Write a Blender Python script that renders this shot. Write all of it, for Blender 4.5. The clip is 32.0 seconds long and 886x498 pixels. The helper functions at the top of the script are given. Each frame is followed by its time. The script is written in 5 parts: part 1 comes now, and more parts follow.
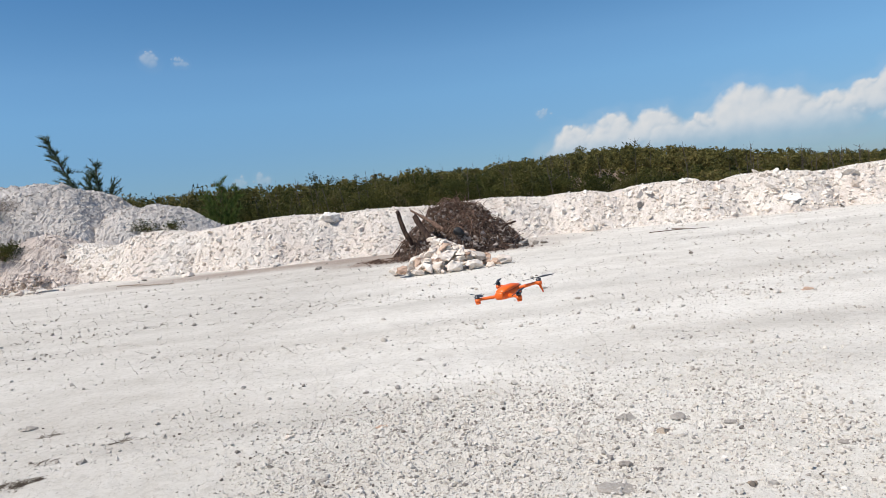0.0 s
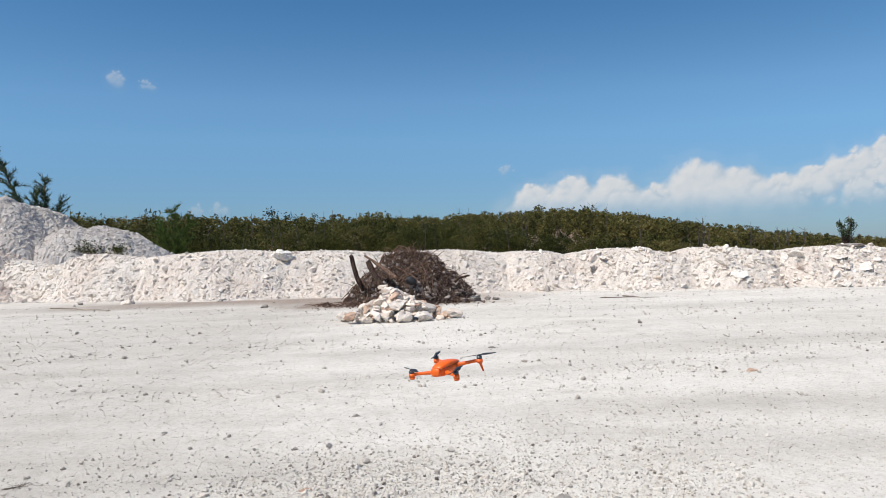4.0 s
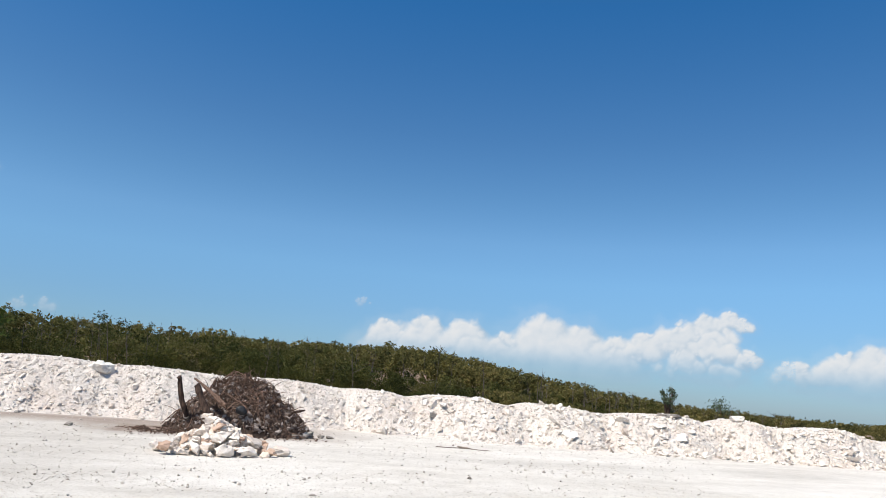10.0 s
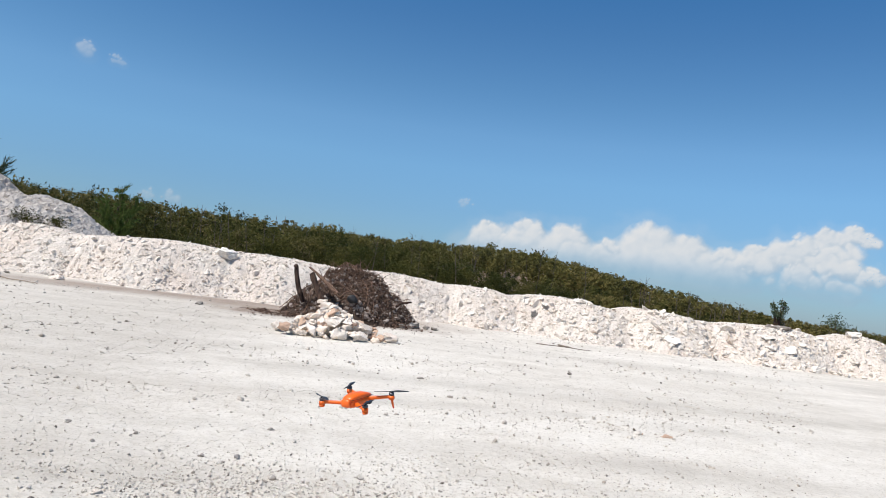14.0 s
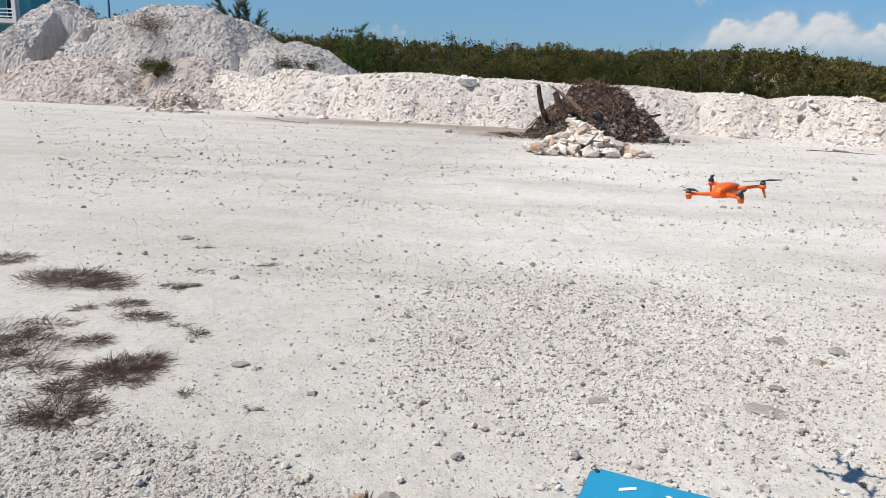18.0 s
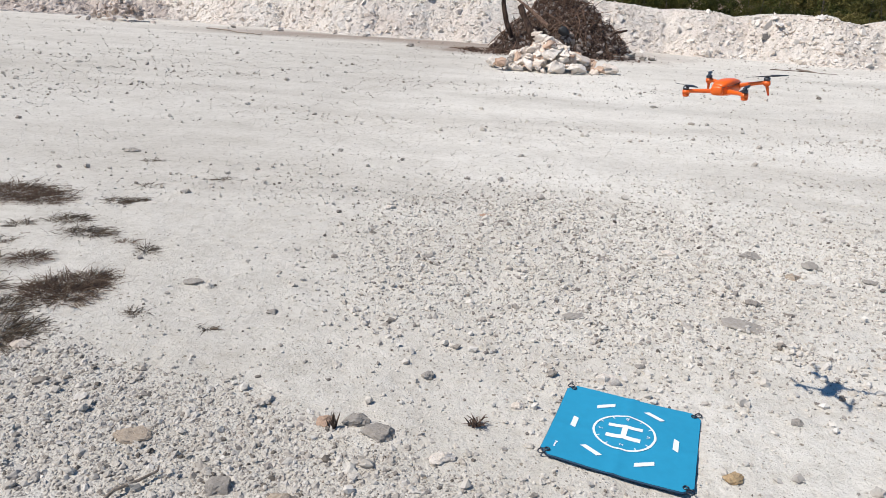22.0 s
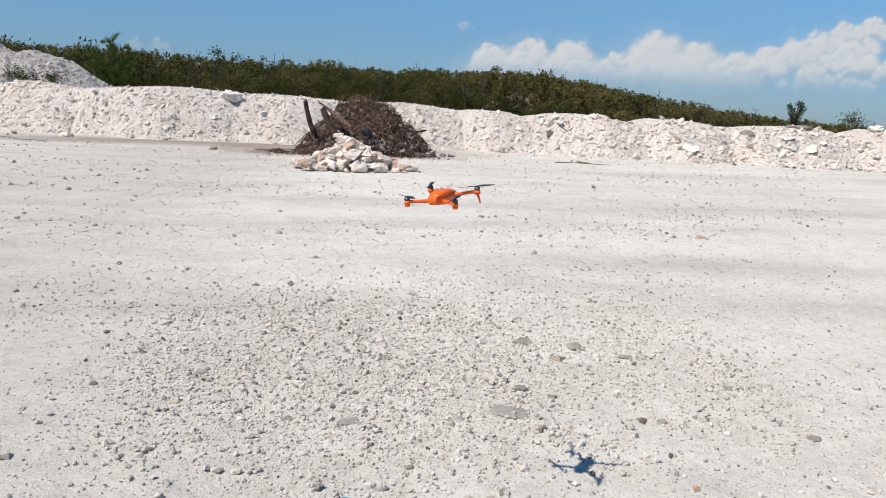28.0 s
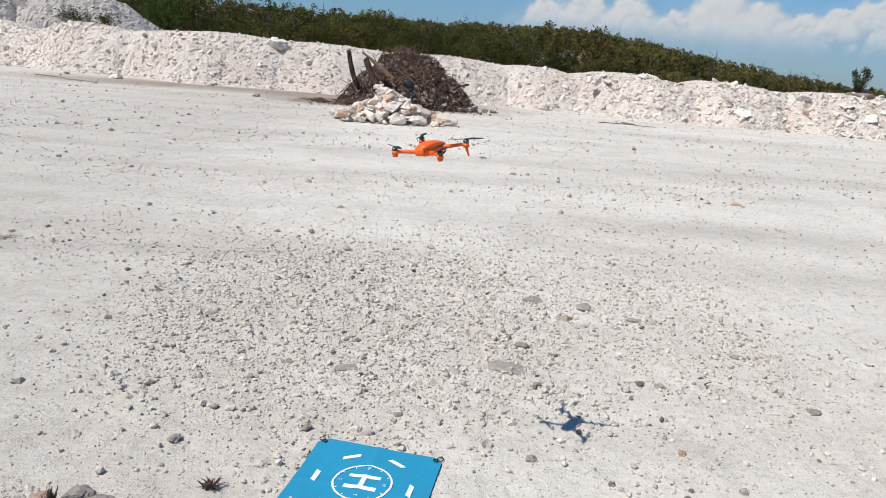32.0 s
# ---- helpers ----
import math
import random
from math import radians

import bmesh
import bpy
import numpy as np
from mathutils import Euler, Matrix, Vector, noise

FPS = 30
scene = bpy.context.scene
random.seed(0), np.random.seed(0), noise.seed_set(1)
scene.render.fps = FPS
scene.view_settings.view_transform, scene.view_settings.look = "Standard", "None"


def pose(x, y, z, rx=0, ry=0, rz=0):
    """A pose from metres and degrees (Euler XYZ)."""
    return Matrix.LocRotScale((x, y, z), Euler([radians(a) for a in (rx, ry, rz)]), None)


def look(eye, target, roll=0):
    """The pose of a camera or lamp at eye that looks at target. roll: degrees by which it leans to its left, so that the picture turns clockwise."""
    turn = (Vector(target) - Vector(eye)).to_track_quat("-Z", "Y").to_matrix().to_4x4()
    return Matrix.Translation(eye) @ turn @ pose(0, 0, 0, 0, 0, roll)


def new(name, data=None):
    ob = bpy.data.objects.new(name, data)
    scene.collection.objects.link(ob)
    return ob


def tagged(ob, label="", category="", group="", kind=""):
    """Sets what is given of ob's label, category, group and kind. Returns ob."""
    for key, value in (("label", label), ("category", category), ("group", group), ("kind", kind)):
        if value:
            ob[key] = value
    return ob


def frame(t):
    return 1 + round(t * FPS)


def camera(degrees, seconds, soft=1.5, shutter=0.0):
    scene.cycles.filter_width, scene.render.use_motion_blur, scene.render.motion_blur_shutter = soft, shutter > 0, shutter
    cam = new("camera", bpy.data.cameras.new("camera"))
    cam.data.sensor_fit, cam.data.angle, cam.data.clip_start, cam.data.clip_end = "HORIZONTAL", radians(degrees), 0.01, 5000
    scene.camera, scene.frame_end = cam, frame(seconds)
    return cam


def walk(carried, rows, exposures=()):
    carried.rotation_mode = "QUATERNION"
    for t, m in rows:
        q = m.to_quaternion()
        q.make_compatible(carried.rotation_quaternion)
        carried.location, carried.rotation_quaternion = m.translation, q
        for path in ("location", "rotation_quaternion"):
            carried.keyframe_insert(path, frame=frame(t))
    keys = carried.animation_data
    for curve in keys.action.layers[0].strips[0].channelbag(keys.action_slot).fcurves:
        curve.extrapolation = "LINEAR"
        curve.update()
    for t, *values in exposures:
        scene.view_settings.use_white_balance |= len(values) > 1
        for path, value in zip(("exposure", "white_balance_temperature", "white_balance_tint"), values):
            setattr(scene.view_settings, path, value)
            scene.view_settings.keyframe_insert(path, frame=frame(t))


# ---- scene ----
cam = camera(64.1, 32.0, soft=0.55)
PATH = [
    (0, (-0.184, -0.327, 1.652), (-0.104, 1.667, 1.52), -6.4),
    (0.5, (-0.178, -0.314, 1.651), (-0.119, 1.68, 1.499), -6.3),
    (1, (-0.171, -0.303, 1.635), (-0.131, 1.689, 1.452), -6.1),
    (1.5, (-0.184, -0.294, 1.619), (-0.149, 1.694, 1.401), -5.4),
    (2, (-0.177, -0.3, 1.643), (-0.101, 1.692, 1.488), -3.3),
    (2.5, (-0.16, -0.3, 1.703), (0.025, 1.692, 1.672), -1.6),
    (4.5, (-0.093, -0.096, 1.725), (0.123, 1.892, 1.737), -1.5),
    (5, (-0.072, -0.114, 1.758), (0.15, 1.871, 1.866), -1.4),
    (5.5, (-0.05, -0.053, 1.817), (0.223, 1.916, 2.041), -1.0),
    (6, (-0.016, -0.074, 1.843), (0.32, 1.873, 2.157), -0.9),
    (6.5, (-0.012, -0.075, 1.859), (0.382, 1.852, 2.221), -0.8),
    (7, (0.002, -0.082, 1.844), (0.44, 1.832, 2.223), -0.8),
    (7.5, (-0.008, -0.112, 1.843), (0.472, 1.793, 2.22), -0.7),
    (8, (0.014, -0.114, 1.834), (0.535, 1.782, 2.201), -0.4),
    (8.5, (0.023, -0.105, 1.833), (0.589, 1.779, 2.191), 0.1),
    (9, (0.043, -0.11, 1.846), (0.664, 1.757, 2.205), 1.1),
    (9.5, (0.084, -0.055, 1.864), (0.749, 1.792, 2.243), 2.7),
    (10, (0.056, -0.099, 1.878), (0.649, 1.774, 2.253), 4.6),
    (10.5, (0.006, -0.092, 1.878), (0.495, 1.818, 2.214), 6.0),
    (11, (0.018, -0.13, 1.837), (0.436, 1.804, 2.128), 6.3),
    (11.5, (-0.004, -0.081, 1.85), (0.387, 1.865, 2.095), 6.1),
    (12, (-0.002, -0.081, 1.832), (0.401, 1.868, 2.032), 5.4),
    (12.5, (0.018, -0.149, 1.803), (0.449, 1.798, 1.954), 4.7),
    (13, (0.045, -0.122, 1.759), (0.504, 1.822, 1.866), 4.5),
    (13.5, (0.018, -0.165, 1.767), (0.458, 1.785, 1.849), 5.5),
    (14, (-0.052, -0.174, 1.765), (0.298, 1.794, 1.838), 7.2),
    (14.5, (-0.101, -0.191, 1.768), (0.129, 1.795, 1.822), 8.5),
    (16.5, (-0.381, -0.128, 1.637), (-0.249, 1.847, 1.352), 3.9),
    (17, (-0.552, -0.052, 1.625), (-0.659, 1.889, 1.155), 0.6),
    (17.5, (-0.545, -0.185, 1.621), (-0.773, 1.725, 1.073), 0.4),
    (18, (-0.523, -0.205, 1.631), (-0.764, 1.724, 1.161), 2.1),
    (18.5, (-0.504, -0.161, 1.586), (-0.568, 1.768, 1.06), 6.4),
    (19, (-0.493, -0.146, 1.551), (-0.333, 1.749, 0.93), 10.7),
    (19.5, (-0.488, -0.131, 1.527), (-0.274, 1.733, 0.832), 11.2),
    (20, (-0.5, -0.092, 1.519), (-0.42, 1.768, 0.787), 8.7),
    (20.5, (-0.543, -0.092, 1.532), (-0.611, 1.775, 0.82), 6.2),
    (21, (-0.539, -0.079, 1.531), (-0.67, 1.798, 0.853), 4.5),
    (21.5, (-0.576, -0.027, 1.521), (-0.704, 1.855, 0.857), 3.5),
    (22, (-0.589, 0.007, 1.51), (-0.702, 1.885, 0.834), 3.2),
    (22.5, (-0.568, -0.018, 1.492), (-0.666, 1.857, 0.804), 3.4),
    (23, (-0.574, -0.024, 1.498), (-0.656, 1.847, 0.795), 3.7),
    (23.5, (-0.553, -0.031, 1.505), (-0.613, 1.837, 0.793), 4.3),
    (24, (-0.538, -0.028, 1.481), (-0.57, 1.838, 0.763), 5.2),
    (24.5, (-0.526, -0.022, 1.468), (-0.534, 1.846, 0.755), 6.0),
    (25, (-0.539, -0.014, 1.5), (-0.521, 1.867, 0.82), 6.8),
    (25.5, (-0.519, -0.014, 1.521), (-0.481, 1.891, 0.916), 7.1),
    (27.5, (-0.374, -0.007, 1.592), (-0.083, 1.935, 1.214), 3.6),
    (28, (-0.282, -0.018, 1.593), (0.077, 1.909, 1.194), 2.7),
    (28.5, (-0.126, -0.046, 1.589), (0.289, 1.861, 1.15), 2.2),
    (29, (-0.017, -0.054, 1.582), (0.437, 1.834, 1.102), 2.5),
    (29.5, (-0.015, -0.071, 1.581), (0.429, 1.81, 1.066), 3.4),
    (30, (-0.055, -0.052, 1.582), (0.334, 1.833, 1.042), 4.0),
    (30.5, (-0.057, -0.042, 1.59), (0.278, 1.851, 1.038), 4.4),
    (31, (-0.067, -0.051, 1.6), (0.225, 1.85, 1.05), 4.5),
    (31.5, (-0.067, -0.046, 1.593), (0.195, 1.862, 1.055), 4.5),
    (32, (-0.077, -0.054, 1.592), (0.165, 1.861, 1.066), 4.6),
]
walk(cam, [(t, look(eye, target, roll)) for t, eye, target, roll in PATH],
     [(0, 0.14), (2.5, 0.13), (4.5, 0.11), (5, 0.12), (6.5, 0.28), (9.5, 0.31), (12, 0.28), (14.5, 0.21), (16.5, 0.17), (18, 0.1), (19, 0.16), (20, 0.1), (22, 0.05), (25.5, 0.06), (28, 0.06), (32, 0.02)])

# ---- world, sun ----
SUN_AZ, SUN_EL = -114.0, 56.0   # degrees clockwise from +y, above the horizon
world = bpy.data.worlds.new("sky")
scene.world = world
world.use_nodes = True
wn = world.node_tree.nodes
wl = world.node_tree.links
sky = wn.new("ShaderNodeTexSky")
sky.sky_type = "NISHITA"
sky.sun_disc = False
sky.sun_elevation, sky.sun_rotation = radians(SUN_EL), radians(SUN_AZ)
sky.air_density, sky.dust_density, sky.ozone_density = 1.0, 0.1, 3.0
sky.altitude = 600
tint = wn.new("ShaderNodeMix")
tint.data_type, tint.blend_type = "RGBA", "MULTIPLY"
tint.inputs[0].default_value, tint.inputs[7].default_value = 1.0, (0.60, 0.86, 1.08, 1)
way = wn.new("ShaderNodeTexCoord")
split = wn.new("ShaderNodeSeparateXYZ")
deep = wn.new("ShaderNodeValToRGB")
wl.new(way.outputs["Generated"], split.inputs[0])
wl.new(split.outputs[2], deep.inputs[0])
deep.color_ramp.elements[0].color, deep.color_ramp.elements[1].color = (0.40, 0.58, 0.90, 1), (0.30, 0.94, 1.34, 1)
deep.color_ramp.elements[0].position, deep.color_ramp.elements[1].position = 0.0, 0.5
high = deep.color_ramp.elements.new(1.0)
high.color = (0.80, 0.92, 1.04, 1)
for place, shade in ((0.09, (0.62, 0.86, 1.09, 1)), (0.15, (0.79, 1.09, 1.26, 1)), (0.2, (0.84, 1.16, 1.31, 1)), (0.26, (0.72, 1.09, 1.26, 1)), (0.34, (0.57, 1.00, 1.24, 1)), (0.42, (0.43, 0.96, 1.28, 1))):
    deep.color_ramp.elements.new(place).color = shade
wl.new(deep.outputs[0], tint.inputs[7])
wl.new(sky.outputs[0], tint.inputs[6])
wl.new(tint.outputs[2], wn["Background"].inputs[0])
wn["Background"].inputs[1].default_value = 0.078

sun_data = bpy.data.lights.new("sun", "SUN")
sun_data.energy, sun_data.angle, sun_data.color = 4.6, radians(0.55), (1.0, 0.955, 0.89)
sun = new("sun", sun_data)
to_sun = Vector((math.sin(radians(SUN_AZ)) * math.cos(radians(SUN_EL)), math.cos(radians(SUN_AZ)) * math.cos(radians(SUN_EL)), math.sin(radians(SUN_EL))))
sun.matrix_world = look(to_sun * 50, (0, 0, 0))


# ---- number helpers ----
def hash2(ix, iy, seed):
    h = (ix.astype(np.int64) * 374761393 + iy.astype(np.int64) * 668265263 + seed * 144665) & 0xFFFFFFFF
    h = ((h ^ (h >> 13)) * 1274126177) & 0xFFFFFFFF
    return ((h ^ (h >> 16)) & 0xFFFF) / 65535.0


def vnoise(x, y, seed=0):
    """Smooth value noise, 0 to 1."""
    x, y = np.asarray(x, float), np.asarray(y, float)
    ix, iy = np.floor(x), np.floor(y)
    fx, fy = x - ix, y - iy
    fx, fy = fx * fx * (3 - 2 * fx), fy * fy * (3 - 2 * fy)
    a, b = hash2(ix, iy, seed), hash2(ix + 1, iy, seed)
    c, d = hash2(ix, iy + 1, seed), hash2(ix + 1, iy + 1, seed)
    return (a * (1 - fx) + b * fx) * (1 - fy) + (c * (1 - fx) + d * fx) * fy


def fbm(x, y, seed=0, octaves=4):
    total, amp = 0.0, 0.5
    for o in range(octaves):
        total = total + amp * (vnoise(x, y, seed + o * 17) - 0.5)
        x, y, amp = x * 2.03 + 5.1, y * 2.03 - 3.7, amp * 0.5
    return total


def smooth(a, b, v):
    t = np.clip((np.asarray(v, float) - a) / (b - a), 0, 1)
    return t * t * (3 - 2 * t)


# ---- mesh helpers ----
def tri_mesh(name, verts, tris, material, soft=False):
    me = bpy.data.meshes.new(name)
    verts, tris = np.asarray(verts, np.float32), np.asarray(tris, np.int32)
    n = tris.shape[1]
    me.vertices.add(len(verts))
    me.vertices.foreach_set("co", verts.ravel())
    me.loops.add(tris.size)
    me.loops.foreach_set("vertex_index", tris.ravel())
    me.polygons.add(len(tris))
    me.polygons.foreach_set("loop_start", np.arange(0, tris.size, n, dtype=np.int32))
    me.update(calc_edges=True)
    me.polygons.foreach_set("use_smooth", np.full(len(tris), soft))
    me.materials.append(material)
    return me


def child(name, me, parent, label="", m=None):
    ob = new(name, me)
    ob.parent = parent
    if m is not None:
        ob.matrix_basis = m
    if label:
        tagged(ob, label)
    return ob


def part(name, bm, material, parent, label="", m=None, soft=True):
    me = bpy.data.meshes.new(name)
    bm.to_mesh(me)
    bm.free()
    for p in me.polygons:
        p.use_smooth = soft
    me.materials.append(material)
    return child(name, me, parent, label, m)


def empty(name, m, label, category, group=""):
    ob = new(name)
    ob.empty_display_size = 0.1
    ob.matrix_basis = m
    return tagged(ob, label, category, group)


def rock_bm(rng, flat=0.7, points=16, long=1.0, bevel=0.0, rough=0):
    """An angular stone about 1 across, standing on z = -0.3."""
    bm = bmesh.new()
    for _ in range(points):
        v = Vector((rng.gauss(0, 1), rng.gauss(0, 1), rng.gauss(0, 1))).normalized() * rng.uniform(0.42, 0.56)
        bm.verts.new((v.x * long, v.y, v.z * flat))
    bmesh.ops.convex_hull(bm, input=bm.verts[:])
    loose = [v for v in bm.verts if not v.link_faces]
    bmesh.ops.delete(bm, geom=loose, context="VERTS")
    if rough:
        bmesh.ops.triangulate(bm, faces=bm.faces[:])
        bmesh.ops.subdivide_edges(bm, edges=bm.edges[:], cuts=rough, use_grid_fill=True)
        off = Vector((rng.uniform(-50, 50), rng.uniform(-50, 50), 0))
        for v in bm.verts:
            v.co += v.co.normalized() * (0.12 * noise.noise(v.co * 2.8 + off) + 0.10 * noise.noise(v.co * 7.5 + off))
    if bevel:
        bmesh.ops.bevel(bm, geom=bm.edges[:], offset=bevel, segments=1, affect="EDGES", profile=0.6)
    bmesh.ops.triangulate(bm, faces=bm.faces[:])
    return bm


def arrays(bm):
    bm.verts.index_update()
    v = np.array([tuple(x.co) for x in bm.verts])
    f = np.array([[q.index for q in p.verts] for p in bm.faces])
    bm.free()
    return v, f


ROCK = random.Random(5)


def chunk(rng, flat, long, points=9):
    """A chunky stone: a rounded lump whose corners have been knocked about."""
    bm = bmesh.new()
    turn = rng.uniform(0, 6.28)
    for i in range(points):
        z = 1 - (2 * i + 1) / points
        a, k = turn + i * 2.39996, rng.uniform(0.38, 0.56)
        r = math.sqrt(1 - z * z)
        bm.verts.new((math.cos(a) * r * k * long, math.sin(a) * r * k, z * k * flat))
    bmesh.ops.convex_hull(bm, input=bm.verts[:])
    bmesh.ops.delete(bm, geom=[v for v in bm.verts if not v.link_faces], context="VERTS")
    bmesh.ops.triangulate(bm, faces=bm.faces[:])
    return bm


PEBBLES = [arrays(chunk(ROCK, ROCK.uniform(0.7, 1.0), ROCK.uniform(1, 1.35))) for _ in range(16)]
STONES = [arrays(chunk(ROCK, ROCK.uniform(0.5, 0.9), ROCK.uniform(1, 1.5), 7)) for _ in range(20)]


def turns(rng, n, tilt):
    """n random turns: any heading, with a lean of up to about tilt radians."""
    a, b, c = rng.uniform(0, 2 * np.pi, n), rng.normal(0, tilt, n), rng.normal(0, tilt, n)
    ca, sa, cb, sb, cc, sc = np.cos(a), np.sin(a), np.cos(b), np.sin(b), np.cos(c), np.sin(c)
    o, i = np.zeros(n), np.ones(n)
    rz = np.array([[ca, -sa, o], [sa, ca, o], [o, o, i]]).transpose(2, 0, 1)
    ry = np.array([[cb, o, sb], [o, i, o], [-sb, o, cb]]).transpose(2, 0, 1)
    rx = np.array([[i, o, o], [o, cc, -sc], [o, sc, cc]]).transpose(2, 0, 1)
    return ry @ rx @ rz


def strew(name, protos, places, sizes, material, seed, tilt=0.5, soft=False):
    """Many stones joined into one mesh."""
    rng = np.random.default_rng(seed)
    places, sizes = np.asarray(places), np.asarray(sizes)
    kind = rng.integers(0, len(protos), len(places))
    rot = turns(rng, len(places), tilt)
    vs, fs, at = [], [], 0
    for k, (v, f) in enumerate(protos):
        pick = np.nonzero(kind == k)[0]
        w = np.einsum("nij,vj->nvi", rot[pick], v) * sizes[pick, None, None] + places[pick, None, :]
        vs.append(w.reshape(-1, 3))
        fs.append((f[None] + (np.arange(len(pick)) * len(v))[:, None, None] + at).reshape(-1, 3))
        at += len(pick) * len(v)
    return tri_mesh(name, np.concatenate(vs), np.concatenate(fs), material, soft)


def tube_bm(points, radii, sides=6, bm=None):
    """A limb along the points, with a radius at each."""
    bm = bm or bmesh.new()
    points = [Vector(p) for p in points]
    rings = []
    for i, p in enumerate(points):
        way = (points[min(i + 1, len(points) - 1)] - points[max(i - 1, 0)]).normalized()
        q = way.to_track_quat("Z", "Y")
        rings.append([bm.verts.new(p + q @ Vector((math.cos(a) * radii[i], math.sin(a) * radii[i], 0))) for a in (2 * math.pi * s / sides for s in range(sides))])
    for a, b in zip(rings, rings[1:]):
        for s in range(sides):
            bm.faces.new((a[s], a[(s + 1) % sides], b[(s + 1) % sides], b[s]))
    bm.faces.new(rings[0][::-1])
    bm.faces.new(rings[-1])
    return bm


# ---- materials ----
def material(name, build):
    m = bpy.data.materials.new(name)
    m.use_nodes = True
    nt = m.node_tree
    build(nt, nt.nodes["Principled BSDF"])
    return m


def noise_node(nt, scale, detail=5.0, rough=0.6, stretch=None):
    tex = nt.nodes.new("ShaderNodeTexNoise")
    tex.inputs["Scale"].default_value, tex.inputs["Detail"].default_value, tex.inputs["Roughness"].default_value = scale, detail, rough
    co = nt.nodes.new("ShaderNodeTexCoord")
    if stretch:
        mp = nt.nodes.new("ShaderNodeMapping")
        mp.inputs["Scale"].default_value, mp.inputs["Rotation"].default_value = stretch[0], (0, 0, stretch[1])
        nt.links.new(co.outputs["Object"], mp.inputs[0])
        nt.links.new(mp.outputs[0], tex.inputs["Vector"])
    else:
        nt.links.new(co.outputs["Object"], tex.inputs["Vector"])
    return tex.outputs["Fac"]


def ramp(nt, fac, stops):
    r = nt.nodes.new("ShaderNodeValToRGB")
    el = r.color_ramp.elements
    while len(el) < len(stops):
        el.new(0.5)
    for e, (p, c) in zip(el, stops):
        e.position, e.color = p, (*c, 1) if len(c) == 3 else c
    nt.links.new(fac, r.inputs[0])
    return r.outputs[0]


def mix(nt, fac, a, b, blend="MIX"):
    m = nt.nodes.new("ShaderNodeMix")
    m.data_type, m.blend_type = "RGBA", blend
    for s, v in ((m.inputs[0], fac), (m.inputs[6], a), (m.inputs[7], b)):
        if isinstance(v, (int, float)):
            s.default_value = v
        elif isinstance(v, tuple):
            s.default_value = (*v, 1)
        else:
            nt.links.new(v, s)
    return m.outputs[2]


def bump(nt, bsdf, height, strength, distance):
    b = nt.nodes.new("ShaderNodeBump")
    b.inputs["Strength"].default_value, b.inputs["Distance"].default_value = strength, distance
    nt.links.new(height, b.inputs["Height"])
    nt.links.new(b.outputs[0], bsdf.inputs["Normal"])


def limestone(pale, mid, dark, per="island", grain=40.0, shady=0.12):
    """Dusty stone, from pale to dark, varied stone by stone."""
    def build(nt, bsdf):
        if per == "island":
            pick = nt.nodes.new("ShaderNodeNewGeometry").outputs["Random Per Island"]
        else:
            pick = nt.nodes.new("ShaderNodeObjectInfo").outputs["Random"]
        own = ramp(nt, pick, [(0.0, dark), (shady, mid), (0.5, pale), (0.85, pale), (1.0, mid)])
        spots = ramp(nt, noise_node(nt, grain * 0.3), [(0.35, (0.8, 0.77, 0.73)), (0.62, (1, 1, 1))])
        fine = noise_node(nt, grain, 6, 0.7)
        col = mix(nt, 1.0, own, spots, "MULTIPLY")
        col = mix(nt, 0.35, col, ramp(nt, fine, [(0.3, (0.62, 0.6, 0.57)), (0.6, (1, 1, 1))]), "MULTIPLY")
        nt.links.new(col, bsdf.inputs["Base Color"])
        bsdf.inputs["Roughness"].default_value = 0.95
        bsdf.inputs["Specular IOR Level"].default_value = 0.15
        bump(nt, bsdf, fine, 0.6, 0.35 / grain)
    return build


